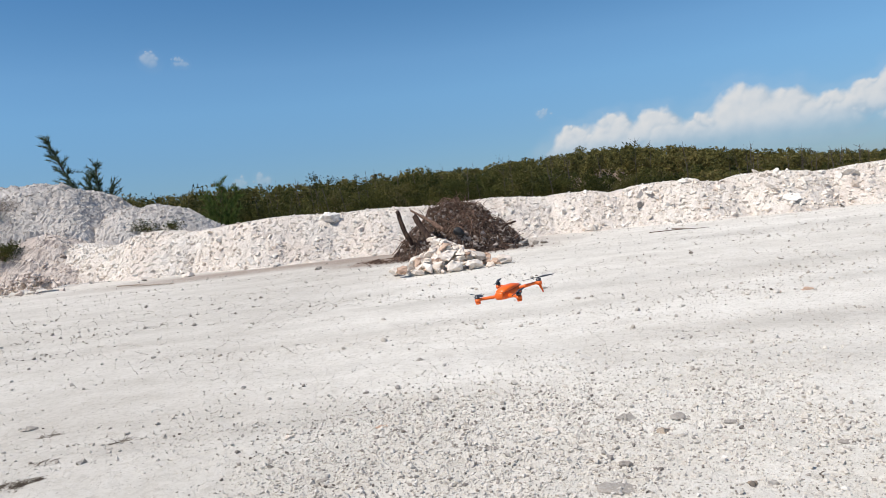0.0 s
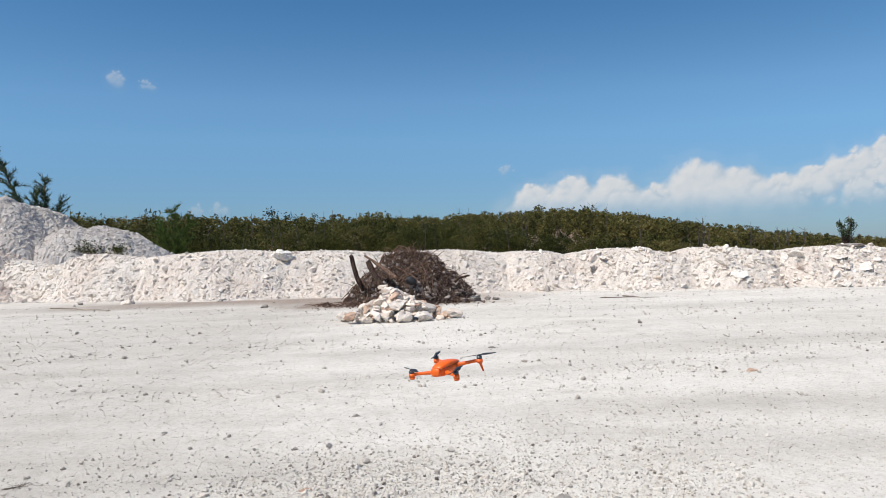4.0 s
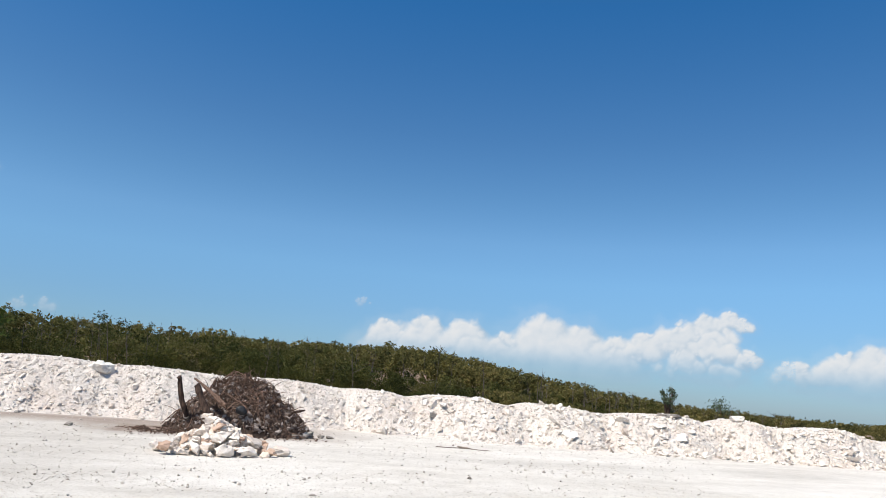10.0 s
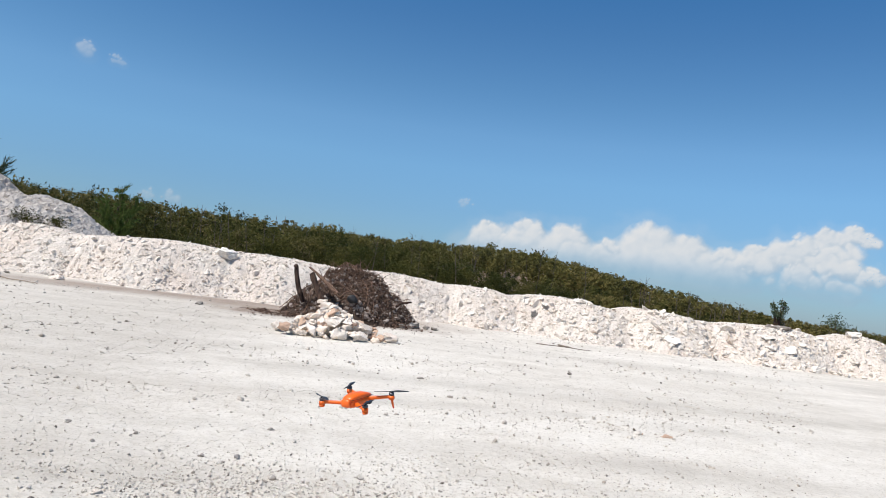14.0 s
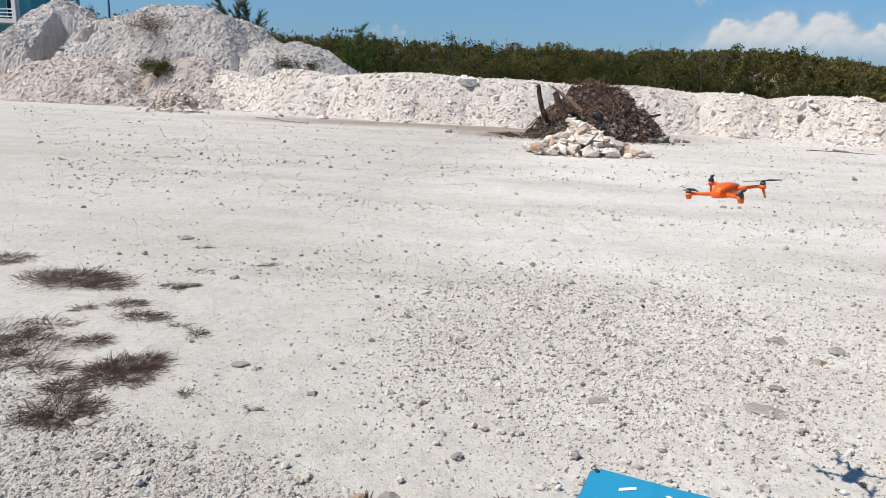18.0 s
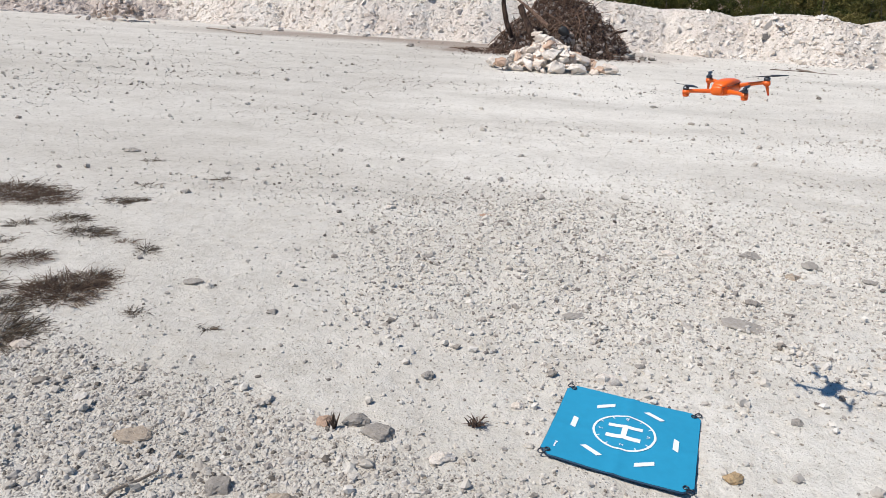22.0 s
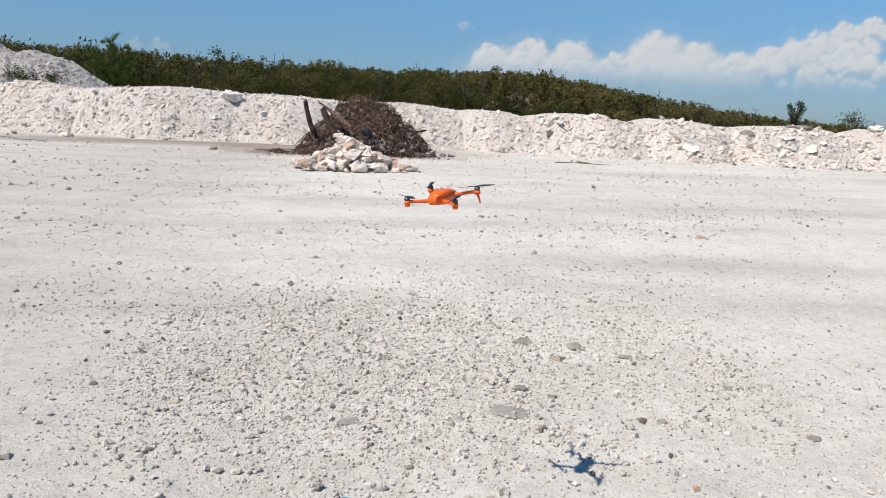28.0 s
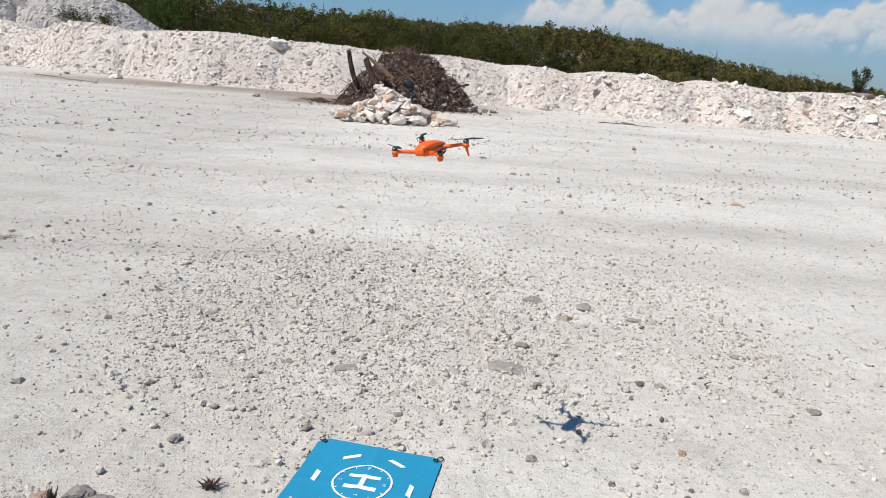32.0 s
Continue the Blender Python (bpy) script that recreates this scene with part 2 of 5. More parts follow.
def ground_build(nt, bsdf):
    wide = noise_node(nt, 0.12, 4, 0.55)
    lanes = noise_node(nt, 1.0, 5, 0.6, ((0.22, 0.8, 1.0), radians(9)))
    mid = noise_node(nt, 2.2, 6, 0.65)
    fine = noise_node(nt, 58.0, 5, 0.62)
    grit = noise_node(nt, 16.0, 8, 0.75)
    col = ramp(nt, wide, [(0.3, (0.68, 0.635, 0.565)), (0.68, (0.785, 0.74, 0.67))])
    col = mix(nt, 1.0, col, ramp(nt, lanes, [(0.34, (0.885, 0.875, 0.865)), (0.55, (1, 1, 1))]), "MULTIPLY")
    col = mix(nt, 0.6, col, ramp(nt, mid, [(0.33, (0.84, 0.83, 0.81)), (0.6, (1, 1, 1))]), "MULTIPLY")
    col = mix(nt, 0.7, col, ramp(nt, grit, [(0.36, (0.78, 0.76, 0.73)), (0.53, (1, 1, 1))]), "MULTIPLY")
    track = nt.nodes.new("ShaderNodeAttribute")
    track.attribute_name = "track"
    col = mix(nt, track.outputs["Fac"], col, mix(nt, 1.0, col, (0.83, 0.825, 0.82), "MULTIPLY"))
    # crumbs of darker and paler stone
    co = nt.nodes.new("ShaderNodeTexCoord")
    for scale, share, shade in ((150.0, 0.93, (0.6, 0.57, 0.53)), (80.0, 0.955, (0.5, 0.47, 0.43)), (40.0, 0.975, (0.46, 0.43, 0.39))):
        bits = nt.nodes.new("ShaderNodeTexVoronoi")
        bits.inputs["Scale"].default_value = scale
        nt.links.new(co.outputs["Object"], bits.inputs["Vector"])
        hue = nt.nodes.new("ShaderNodeSeparateColor")
        nt.links.new(bits.outputs["Color"], hue.inputs[0])
        near = nt.nodes.new("ShaderNodeMath")
        near.operation = "LESS_THAN"
        near.inputs[1].default_value = 0.34
        nt.links.new(bits.outputs["Distance"], near.inputs[0])
        some = nt.nodes.new("ShaderNodeMath")
        some.operation = "GREATER_THAN"
        some.inputs[1].default_value = share
        nt.links.new(hue.outputs[0], some.inputs[0])
        both = nt.nodes.new("ShaderNodeMath")
        both.operation = "MULTIPLY"
        nt.links.new(near.outputs[0], both.inputs[0])
        nt.links.new(some.outputs[0], both.inputs[1])
        col = mix(nt, both.outputs[0], col, mix(nt, 1.0, col, shade, "MULTIPLY"))
    soil = nt.nodes.new("ShaderNodeAttribute")
    soil.attribute_name = "soil"
    col = mix(nt, soil.outputs["Fac"], col, (0.20, 0.135, 0.10))
    nt.links.new(col, bsdf.inputs["Base Color"])
    bsdf.inputs["Roughness"].default_value = 0.97
    bsdf.inputs["Specular IOR Level"].default_value = 0.1
    high = nt.nodes.new("ShaderNodeMath")
    high.operation = "ADD"
    nt.links.new(fine, high.inputs[0])
    nt.links.new(grit, high.inputs[1])
    gritty = nt.nodes.new("ShaderNodeAttribute")
    gritty.attribute_name = "grit"
    cell = nt.nodes.new("ShaderNodeTexVoronoi")
    cell.inputs["Scale"].default_value = 95.0
    co = nt.nodes.new("ShaderNodeTexCoord")
    nt.links.new(co.outputs["Object"], cell.inputs["Vector"])
    lump = nt.nodes.new("ShaderNodeMath")
    lump.operation = "MULTIPLY"
    nt.links.new(cell.outputs["Distance"], lump.inputs[0])
    nt.links.new(gritty.outputs["Fac"], lump.inputs[1])
    less = nt.nodes.new("ShaderNodeMath")
    less.operation = "MULTIPLY_ADD"
    less.inputs[1].default_value = -0.7
    nt.links.new(lump.outputs[0], less.inputs[0])
    nt.links.new(high.outputs[0], less.inputs[2])
    bump(nt, bsdf, less.outputs[0], 0.62, 0.02)


def rubble_build(pale, dusk):
    def build(nt, bsdf):
        big = noise_node(nt, 0.45, 4, 0.6)
        lumps = noise_node(nt, 3.5, 8, 0.75)
        fine = noise_node(nt, 14.0, 8, 0.75)
        col = ramp(nt, big, [(0.32, dusk), (0.62, pale)])
        col = mix(nt, 0.55, col, ramp(nt, lumps, [(0.36, (0.72, 0.68, 0.64)), (0.54, (1, 1, 1))]), "MULTIPLY")
        col = mix(nt, 0.45, col, ramp(nt, fine, [(0.33, (0.62, 0.58, 0.54)), (0.52, (1, 1, 1))]), "MULTIPLY")
        nt.links.new(col, bsdf.inputs["Base Color"])
        bsdf.inputs["Roughness"].default_value = 0.97
        bsdf.inputs["Specular IOR Level"].default_value = 0.1
        high = nt.nodes.new("ShaderNodeMath")
        high.operation = "ADD"
        nt.links.new(lumps, high.inputs[0])
        nt.links.new(fine, high.inputs[1])
        bump(nt, bsdf, high.outputs[0], 0.9, 0.06)
    return build


def bark_build(a, b, scale=30.0):
    def build(nt, bsdf):
        grain = noise_node(nt, scale, 7, 0.7, ((1, 1, 0.25), 0))
        pick = nt.nodes.new("ShaderNodeObjectInfo").outputs["Random"]
        col = ramp(nt, grain, [(0.35, a), (0.68, b)])
        col = mix(nt, 0.6, col, ramp(nt, pick, [(0, (0.55, 0.5, 0.48)), (1, (1.3, 1.25, 1.2))]), "MULTIPLY")
        nt.links.new(col, bsdf.inputs["Base Color"])
        bsdf.inputs["Roughness"].default_value = 0.9
        bsdf.inputs["Specular IOR Level"].default_value = 0.2
        bump(nt, bsdf, grain, 0.7, 0.02)
    return build


def leaf_build(stops, patch=0.08):
    def build(nt, bsdf):
        pick = nt.nodes.new("ShaderNodeNewGeometry").outputs["Random Per Island"]
        broad = noise_node(nt, patch, 3, 0.6)
        both = nt.nodes.new("ShaderNodeMath")
        both.operation = "MULTIPLY_ADD"
        both.inputs[1].default_value, both.inputs[2].default_value = 0.40, -0.05
        nt.links.new(pick, both.inputs[0])
        add = nt.nodes.new("ShaderNodeMath")
        nt.links.new(both.outputs[0], add.inputs[0])
        sc = nt.nodes.new("ShaderNodeMath")
        sc.operation = "MULTIPLY_ADD"
        sc.inputs[1].default_value, sc.inputs[2].default_value = 1.9, -0.62
        nt.links.new(broad, sc.inputs[0])
        nt.links.new(sc.outputs[0], add.inputs[1])
        col = ramp(nt, add.outputs[0], stops)
        nt.links.new(col, bsdf.inputs["Base Color"])
        bsdf.inputs["Roughness"].default_value = 0.65
        bsdf.inputs["Specular IOR Level"].default_value = 0.12
        glow = nt.nodes.new("ShaderNodeBsdfTranslucent")
        nt.links.new(col, glow.inputs[0])
        m = nt.nodes.new("ShaderNodeMixShader")
        m.inputs[0].default_value = 0.25
        nt.links.new(bsdf.outputs[0], m.inputs[1])
        nt.links.new(glow.outputs[0], m.inputs[2])
        nt.links.new(m.outputs[0], nt.nodes["Material Output"].inputs[0])
    return build


def plain_build(col, rough=0.5, metal=0.0, spec=0.5, wear=0.12, scale=60.0):
    def build(nt, bsdf):
        n = noise_node(nt, scale, 5, 0.6)
        c = mix(nt, wear, col, ramp(nt, n, [(0.35, (0.45, 0.45, 0.45)), (0.6, (1, 1, 1))]), "MULTIPLY")
        nt.links.new(c, bsdf.inputs["Base Color"])
        bsdf.inputs["Roughness"].default_value = rough
        bsdf.inputs["Metallic"].default_value = metal
        bsdf.inputs["Specular IOR Level"].default_value = spec
    return build


GROUND = material("limestone_dust", ground_build)
PEBBLE = material("pebble_stone", limestone((0.73, 0.68, 0.615), (0.59, 0.54, 0.485), (0.18, 0.155, 0.135), shady=0.15))
PEBBLE_COARSE = material("coarse_pebble", limestone((0.61, 0.565, 0.51), (0.46, 0.42, 0.375), (0.16, 0.14, 0.12), shady=0.18))
PEBBLE_GREY = material("grey_pebble", limestone((0.58, 0.54, 0.49), (0.44, 0.40, 0.36), (0.16, 0.14, 0.12)))
BERM = material("berm_rubble", rubble_build((0.83, 0.755, 0.675), (0.76, 0.66, 0.58)))
GREYHEAP = material("grey_rubble", rubble_build((0.69, 0.635, 0.585), (0.52, 0.475, 0.435)))
PINKHEAP = material("pink_rubble", rubble_build((0.72, 0.63, 0.56), (0.57, 0.475, 0.415)))
RUBBLE_STONE = material("rubble_stone", limestone((0.74, 0.655, 0.585), (0.59, 0.50, 0.435), (0.30, 0.24, 0.20), grain=12.0))
BERM_STONE = material("berm_stone", limestone((0.84, 0.775, 0.70), (0.79, 0.70, 0.615), (0.60, 0.50, 0.42), grain=12.0))
HEAP_STONE = material("heap_stone", limestone((0.72, 0.66, 0.605), (0.54, 0.49, 0.44), (0.24, 0.21, 0.185), grain=12.0))
BLOCK = material("limestone_block", limestone((0.84, 0.785, 0.72), (0.79, 0.71, 0.63), (0.56, 0.48, 0.41), per="object", grain=14.0))
WHITE_ROCK = material("white_rock", limestone((0.86, 0.775, 0.69), (0.82, 0.715, 0.62), (0.74, 0.61, 0.505), per="object", grain=14.0))
TAN_ROCK = material("tan_rock", limestone((0.62, 0.445, 0.335), (0.56, 0.385, 0.285), (0.46, 0.30, 0.22), per="object", grain=14.0))
ORANGE_ROCK = material("orange_brown_rock", limestone((0.56, 0.40, 0.235), (0.50, 0.34, 0.19), (0.40, 0.26, 0.14), per="object", grain=40.0))
BROWN_ROCK = material("brown_rock", limestone((0.50, 0.415, 0.33), (0.44, 0.355, 0.275), (0.34, 0.265, 0.20), per="object", grain=40.0))
GREY_ROCK = material("grey_rock", limestone((0.42, 0.385, 0.345), (0.35, 0.315, 0.28), (0.25, 0.222, 0.195), per="object", grain=40.0))
BARK = material("dead_wood", bark_build((0.05, 0.031, 0.023), (0.20, 0.13, 0.095)))
SOIL = material("root_soil", rubble_build((0.13, 0.095, 0.075), (0.055, 0.038, 0.03)))
CLOD = material("root_clod", limestone((0.17, 0.122, 0.098), (0.10, 0.07, 0.055), (0.045, 0.031, 0.025), grain=12.0))
LEAF = material("scrub_leaf", leaf_build([(0.0, (0.017, 0.021, 0.007)), (0.3, (0.038, 0.045, 0.011)), (0.6, (0.082, 0.083, 0.020)), (0.82, (0.128, 0.110, 0.033)), (1.0, (0.19, 0.155, 0.09))], 0.25))
LEAF_HILL = material("hill_leaf", leaf_build([(0.0, (0.034, 0.038, 0.014)), (0.3, (0.085, 0.083, 0.026)), (0.65, (0.160, 0.138, 0.042)), (1.0, (0.24, 0.18, 0.075))], 0.11))
NEEDLE = material("casuarina_needle", leaf_build([(0.0, (0.06, 0.085, 0.05)), (0.5, (0.10, 0.13, 0.075)), (1.0, (0.15, 0.17, 0.10))]))
DRY = material("dry_grass", leaf_build([(0.0, (0.06, 0.045, 0.034)), (0.5, (0.13, 0.098, 0.072)), (1.0, (0.26, 0.20, 0.145))]))


# ---- ground ----
def tree_line(a):
    """Tangent of the woods' skyline above the eye, by the tangent of the heading."""
    return np.interp(a, [-0.9, -0.55, -0.38, -0.31, -0.26, -0.19, -0.09, 0.0, 0.08, 0.15, 0.2, 0.26, 0.32, 0.41, 0.5, 0.6, 0.69, 0.76, 1.0],
                     [0.05, 0.072, 0.053, 0.053, 0.059, 0.047, 0.05, 0.047, 0.043, 0.049, 0.05, 0.056, 0.053, 0.041, 0.028, 0.016, 0.008, 0.001, -0.006])


def ground_z(x, y):
    """The lie of the land: a level quarry floor that falls away far off, with one wooded hill."""
    x, y = np.asarray(x, float), np.asarray(y, float)
    r = np.hypot(x, y)
    z = 0.10 * fbm(x * 0.12, y * 0.12, 3, 3) * smooth(3, 9, r)
    # the wooded land: low by the berm, then rising to the skyline, and falling away beyond it
    ang = x / np.maximum(y, 1.0)
    rise = 1.7 + tree_line(ang) * np.maximum(y, 1.0) - 4.2
    z = z + smooth(62, 105, y) * (rise - 0.0) * smooth(420, 260, y)
    z = z - 0.016 * np.clip(r - 250, 0, None)
    return z


def clod_at(x, y):
    return np.exp(-(((x - 0.3) / 1.6) ** 2 + ((y - 3.7) / 1.5) ** 2))


def rut_z(x, y):
    near = 1 - smooth(14, 30, np.hypot(x, y))
    z = 0.030 * fbm(x * 1.1, y * 1.1, 11, 3) + 0.024 * fbm(x * 7, y * 7, 23, 3) + (0.010 + 0.016 * clod_at(x, y)) * fbm(x * 19, y * 19, 31, 2)
    z = z + 0.02 * fbm(x * 0.35 + 0.12 * y, y * 2.6 - 0.25 * x, 41, 3)
    return z * near


def floor_z(x, y):
    return ground_z(x, y) + rut_z(x, y)


def steps(lo, hi, start, grow, far):
    """Spacing fine between lo and hi, then growing out to far."""
    mid = np.arange(lo, hi, start)
    out, d = [mid[-1]], start
    while out[-1] < far:
        d = min(d * grow, 90)
        out.append(out[-1] + d)
    back, d = [lo], start
    while back[-1] > -min(far, 1500):
        d = min(d * grow, 90)
        back.append(back[-1] - d)
    return np.concatenate([back[:0:-1], mid, out[1:]])


def grid(xs, ys):
    gx, gy = np.meshgrid(xs, ys)
    ny, nx = gx.shape
    i = np.arange(nx * ny).reshape(ny, nx)
    quads = np.stack([i[:-1, :-1], i[:-1, 1:], i[1:, 1:], i[1:, :-1]], -1).reshape(-1, 4)
    return gx.ravel(), gy.ravel(), quads


def edge_left(x, y):
    """One within the coarse strip close by, falling to nothing past its ragged edge."""
    line = 2.62 - 0.36 * (x + 2.5) + 0.25 * fbm(x * 2, y * 2, 801, 3)
    ends = 0.5 * fbm(x * 1.4, y * 1.4, 805, 3)
    return smooth(0.28, -0.12, y - line) * smooth(-4.3, -3.1, x + ends) * smooth(1.0, 0.1, x + ends) * smooth(0.1, 1.2, y + ends)


def clumps(x, y):
    return np.clip(0.42 + 1.9 * (fbm(x * 1.6, y * 1.6, 811, 3) + 0.12), 0.06, 1)


def patch(x, y):
    """The loose gravel patch, densest in its middle and thinning to the right and away."""
    lean = np.exp(-(((x - 0.1 + 0.12 * (y - 4)) / 1.35) ** 2 + ((y - 4.1) / 1.5) ** 2) ** 1.6) + 0.45 * np.exp(-(((x - 1.9) / 1.2) ** 2 + ((y - 4.0) / 1.5) ** 2))
    return np.clip(0.05 + 1.1 * lean + 0.9 * (lean > 0.15) * fbm(x * 1.3, y * 1.3, 815, 3), 0.03, 1) * (0.35 + 0.65 * clumps(x, y))


gx, gy, quads = grid(steps(-2.8, 2.4, 0.036, 1.065, 4000), steps(1.1, 5.0, 0.034, 1.065, 4000))
me = tri_mesh("ground", np.stack([gx, gy, floor_z(gx, gy)], 1), quads, GROUND, True)
stain = 0.85 * smooth(1.5, 0.75, np.hypot((gx - 0.5) / 3.1, (gy - 22.0) / 1.6) + 0.9 * fbm(gx * 1.3, gy * 1.3, 7))
along = smooth(2.0, 0.4, np.abs(gy - 24.3) + 1.5 * fbm(gx * 0.8, gy * 1.6, 9)) * smooth(-14, -6, gx) * smooth(7, 2, gx)
stain = np.clip(np.maximum(np.maximum(stain, 0.72 * along), 0.93 * smooth(38, 44, np.where(gy > 20, np.hypot(gx, gy), 0))), 0, 0.93)
at = me.attributes.new("soil", "FLOAT", "POINT")
at.data.foreach_set("value", stain.astype(np.float32))
# packed grey wheel tracks that cross the floor
band = np.zeros(len(gx))
for c, tilt, w in ((7.2, 0.08, 0.40), (9.6, 0.06, 0.35), (11.6, 0.05, 0.6), (17.5, -0.02, 0.9)):
    band = np.maximum(band, np.exp(-((gy - c + tilt * gx + 0.35 * fbm(gx * 0.25, gy * 0.25, 91, 2) + 0.25 * fbm(gx * 0.6, gy * 2.4, 92, 3)) / w) ** 2) * (0.4 + 0.6 * smooth(-0.12, 0.2, fbm(gx * 0.5, gy * 0.8, 93, 4))))
for c, tilt, w, fade in ((5.45, -0.04, 0.42, smooth(0.2, -1.2, gx)), (6.6, 0.3, 0.4, 0.7 * smooth(0.6, 2.0, gx))):
    band = np.maximum(band, fade * np.exp(-((gy - c + tilt * gx + 0.4 * fbm(gx * 0.6, gy * 2.4, 95, 3)) / w) ** 2))
band = np.maximum(band, 0.95 * smooth(0.6, -2.6, gx + 0.35 * (gy - 4) * smooth(14, 4, gy) + 2.2 * fbm(gx * 0.5, gy * 0.7, 97, 3)) * smooth(40, 20, gy))
at = me.attributes.new("track", "FLOAT", "POINT")
at.data.foreach_set("value", np.clip(band, 0, 1).astype(np.float32))
at = me.attributes.new("grit", "FLOAT", "POINT")
at.data.foreach_set("value", np.clip(np.maximum(edge_left(gx, gy), 0.75 * patch(gx, gy)) + 0.05, 0, 1).astype(np.float32))
ground = tagged(new("ground", me), "pale dusty limestone quarry floor with loose gravel", "ground", kind="structure")


# ---- berm and heaps ----
def ridge_y(x):
    return np.interp(x, [-45, -24.5, -22, -19.5, -16, -13, -8, -5, 4, 8, 12, 16, 20, 26, 45], [35, 32.2, 31.6, 33, 32.6, 30.5, 28, 27.6, 27.4, 26.5, 25, 24.2, 23.5, 23, 21])


def ridge_h(x):
    base = np.interp(x, [-45, -24, -20, -16, -12.7, -11, -9, -7, -5, 0, 4, 7, 7.4, 9.4, 11.3, 12.1, 15.4, 15.9, 18, 19.3, 20.3, 22.8, 24.8, 27.5, 45],
                     [1.6, 1.85, 1.95, 1.75, 1.42, 1.78, 1.7, 1.75, 1.78, 1.65, 1.56, 1.44, 1.36, 1.5, 1.34, 1.47, 1.29, 1.36, 1.42, 1.2, 1.45, 1.2, 1.38, 1.0, 1.3])
    return base


def heap_noise(x, y, seed):
    return 0.55 * fbm(x * 0.9, y * 0.9, seed, 2) + 0.26 * fbm(x * 2.6, y * 2.6, seed + 5, 3) + 0.12 * fbm(x * 9, y * 9, seed + 9, 2)


DUMPS = [(-21, 3.2), (-15.5, 2.6), (-11.0, 2.5), (-5.2, 3.6), (-1.4, 3.0), (2.8, 2.9), (6.4, 1.6), (9.4, 2.5), (13.0, 1.7), (16.6, 2.6), (20.2, 1.4), (23.6, 2.6), (29, 2.6), (34, 2.5)]


def berm_z(x, y):
    d = ridge_y(x) - y
    h = ridge_h(x) + 0.05 * fbm(x * 1.5, x * 0, 71, 3)
    dump = np.zeros_like(np.asarray(x, float))
    for c, w in DUMPS:
        dump = np.maximum(dump, 1 - ((x - c) / w) ** 2)
    foot = 1.4 + 1.3 * dump + 0.9 * fbm(x * 0.9, x * 0, 66, 3)
    h = h * (0.90 + 0.10 * dump)
    front = 1 - smooth(0.15, 1.0, np.clip(d, 0, None) / foot) ** 0.85
    back = 1 - smooth(0.3, 1.0, np.clip(-d, 0, None) / 3.2)
    shape = np.where(d > 0, front, back)
    slope = np.clip(shape * (1 - shape) * 4, 0, 1)
    z = h * shape + heap_noise(x, y, 81) * 0.55 * slope
    return np.where(shape < 0.004, -0.4, z - 0.03)


def heap(cx, cy, peak, rx, ry, seed, power=1.0):
    def f(x, y):
        r = np.hypot((x - cx) / rx, (y - cy) / ry) * (1 + 0.75 * fbm(x * 0.28, y * 0.28, seed, 3))
        shape = (1 - smooth(0.05, 1.0, r)) ** power
        z = peak * shape + heap_noise(x, y, seed + 3) * 1.3 * np.clip(shape * 4, 0, 1)
        return np.where(shape < 0.004, -0.6, z - 0.03)
    return f


def heap_object(name, f, x0, x1, y0, y1, step, material, label, category, crush=0.2, soft=False):
    gx, gy, quads = grid(np.arange(x0, x1, step), np.arange(y0, y1, step))
    z = f(gx, gy) + np.where(f(gx, gy) > -0.2, ground_z(gx, gy), 0)
    keep = (z[quads] > -0.2).any(1)
    quads = quads[keep]
    # broken surface: every corner is knocked about a little, and the facets stay sharp
    rng = np.random.default_rng(len(quads))
    gx, gy, z = (v + rng.normal(0, step * k, len(v)) for v, k in ((gx, 0.22), (gy, 0.22), (z, crush)))
    tris = np.concatenate([quads[:, [0, 1, 2]], quads[:, [0, 2, 3]]])
    return tagged(new(name, tri_mesh(name, np.stack([gx, gy, z], 1), tris, material, soft)), label, category)


berm = heap_object("rubble_berm", berm_z, -44, 44, 18, 41, 0.10, BERM, "long low berm of pinkish white crushed limestone rubble", "berm", 0.10, True)
whole = heap(-19.8, 37.0, 4.75, 9.4, 7.0, 101, 0.5)
shoulder = heap(-26.0, 36.4, 4.9, 4.6, 4.6, 115, 0.42)


def cut_heap(x, y):
    """The tall spoil heap, with two steep bites dug out of its front and a pale shelf."""
    z = np.maximum(whole(x, y), shoulder(x, y))
    wob = 0.35 * fbm(x * 1.3, y * 1.3, 119, 3)
    for cx, half, back, low in ((-24.5, 0.55, 35.0, 1.75), (-22.9, 0.36, 35.0, 2.7)):
        inside = smooth(half + 0.18, half - 0.06, np.abs(x - cx + 0.5 * wob + 0.12 * (z - 2.5))) * smooth(0.2, -0.1, y - back - wob)
        z = z - inside * np.clip(z - low, 0, None)
    shelf = smooth(1.0, 0.75, np.hypot((x + 18.6) / 2.6, (y - 34.0) / 1.9) + 0.4 * wob)
    z = np.maximum(z, shelf * (2.35 + 0.3 * wob))
    return z + 0.5 * heap_noise(x * 1.4, y * 1.4, 121) * (z > 0.3)


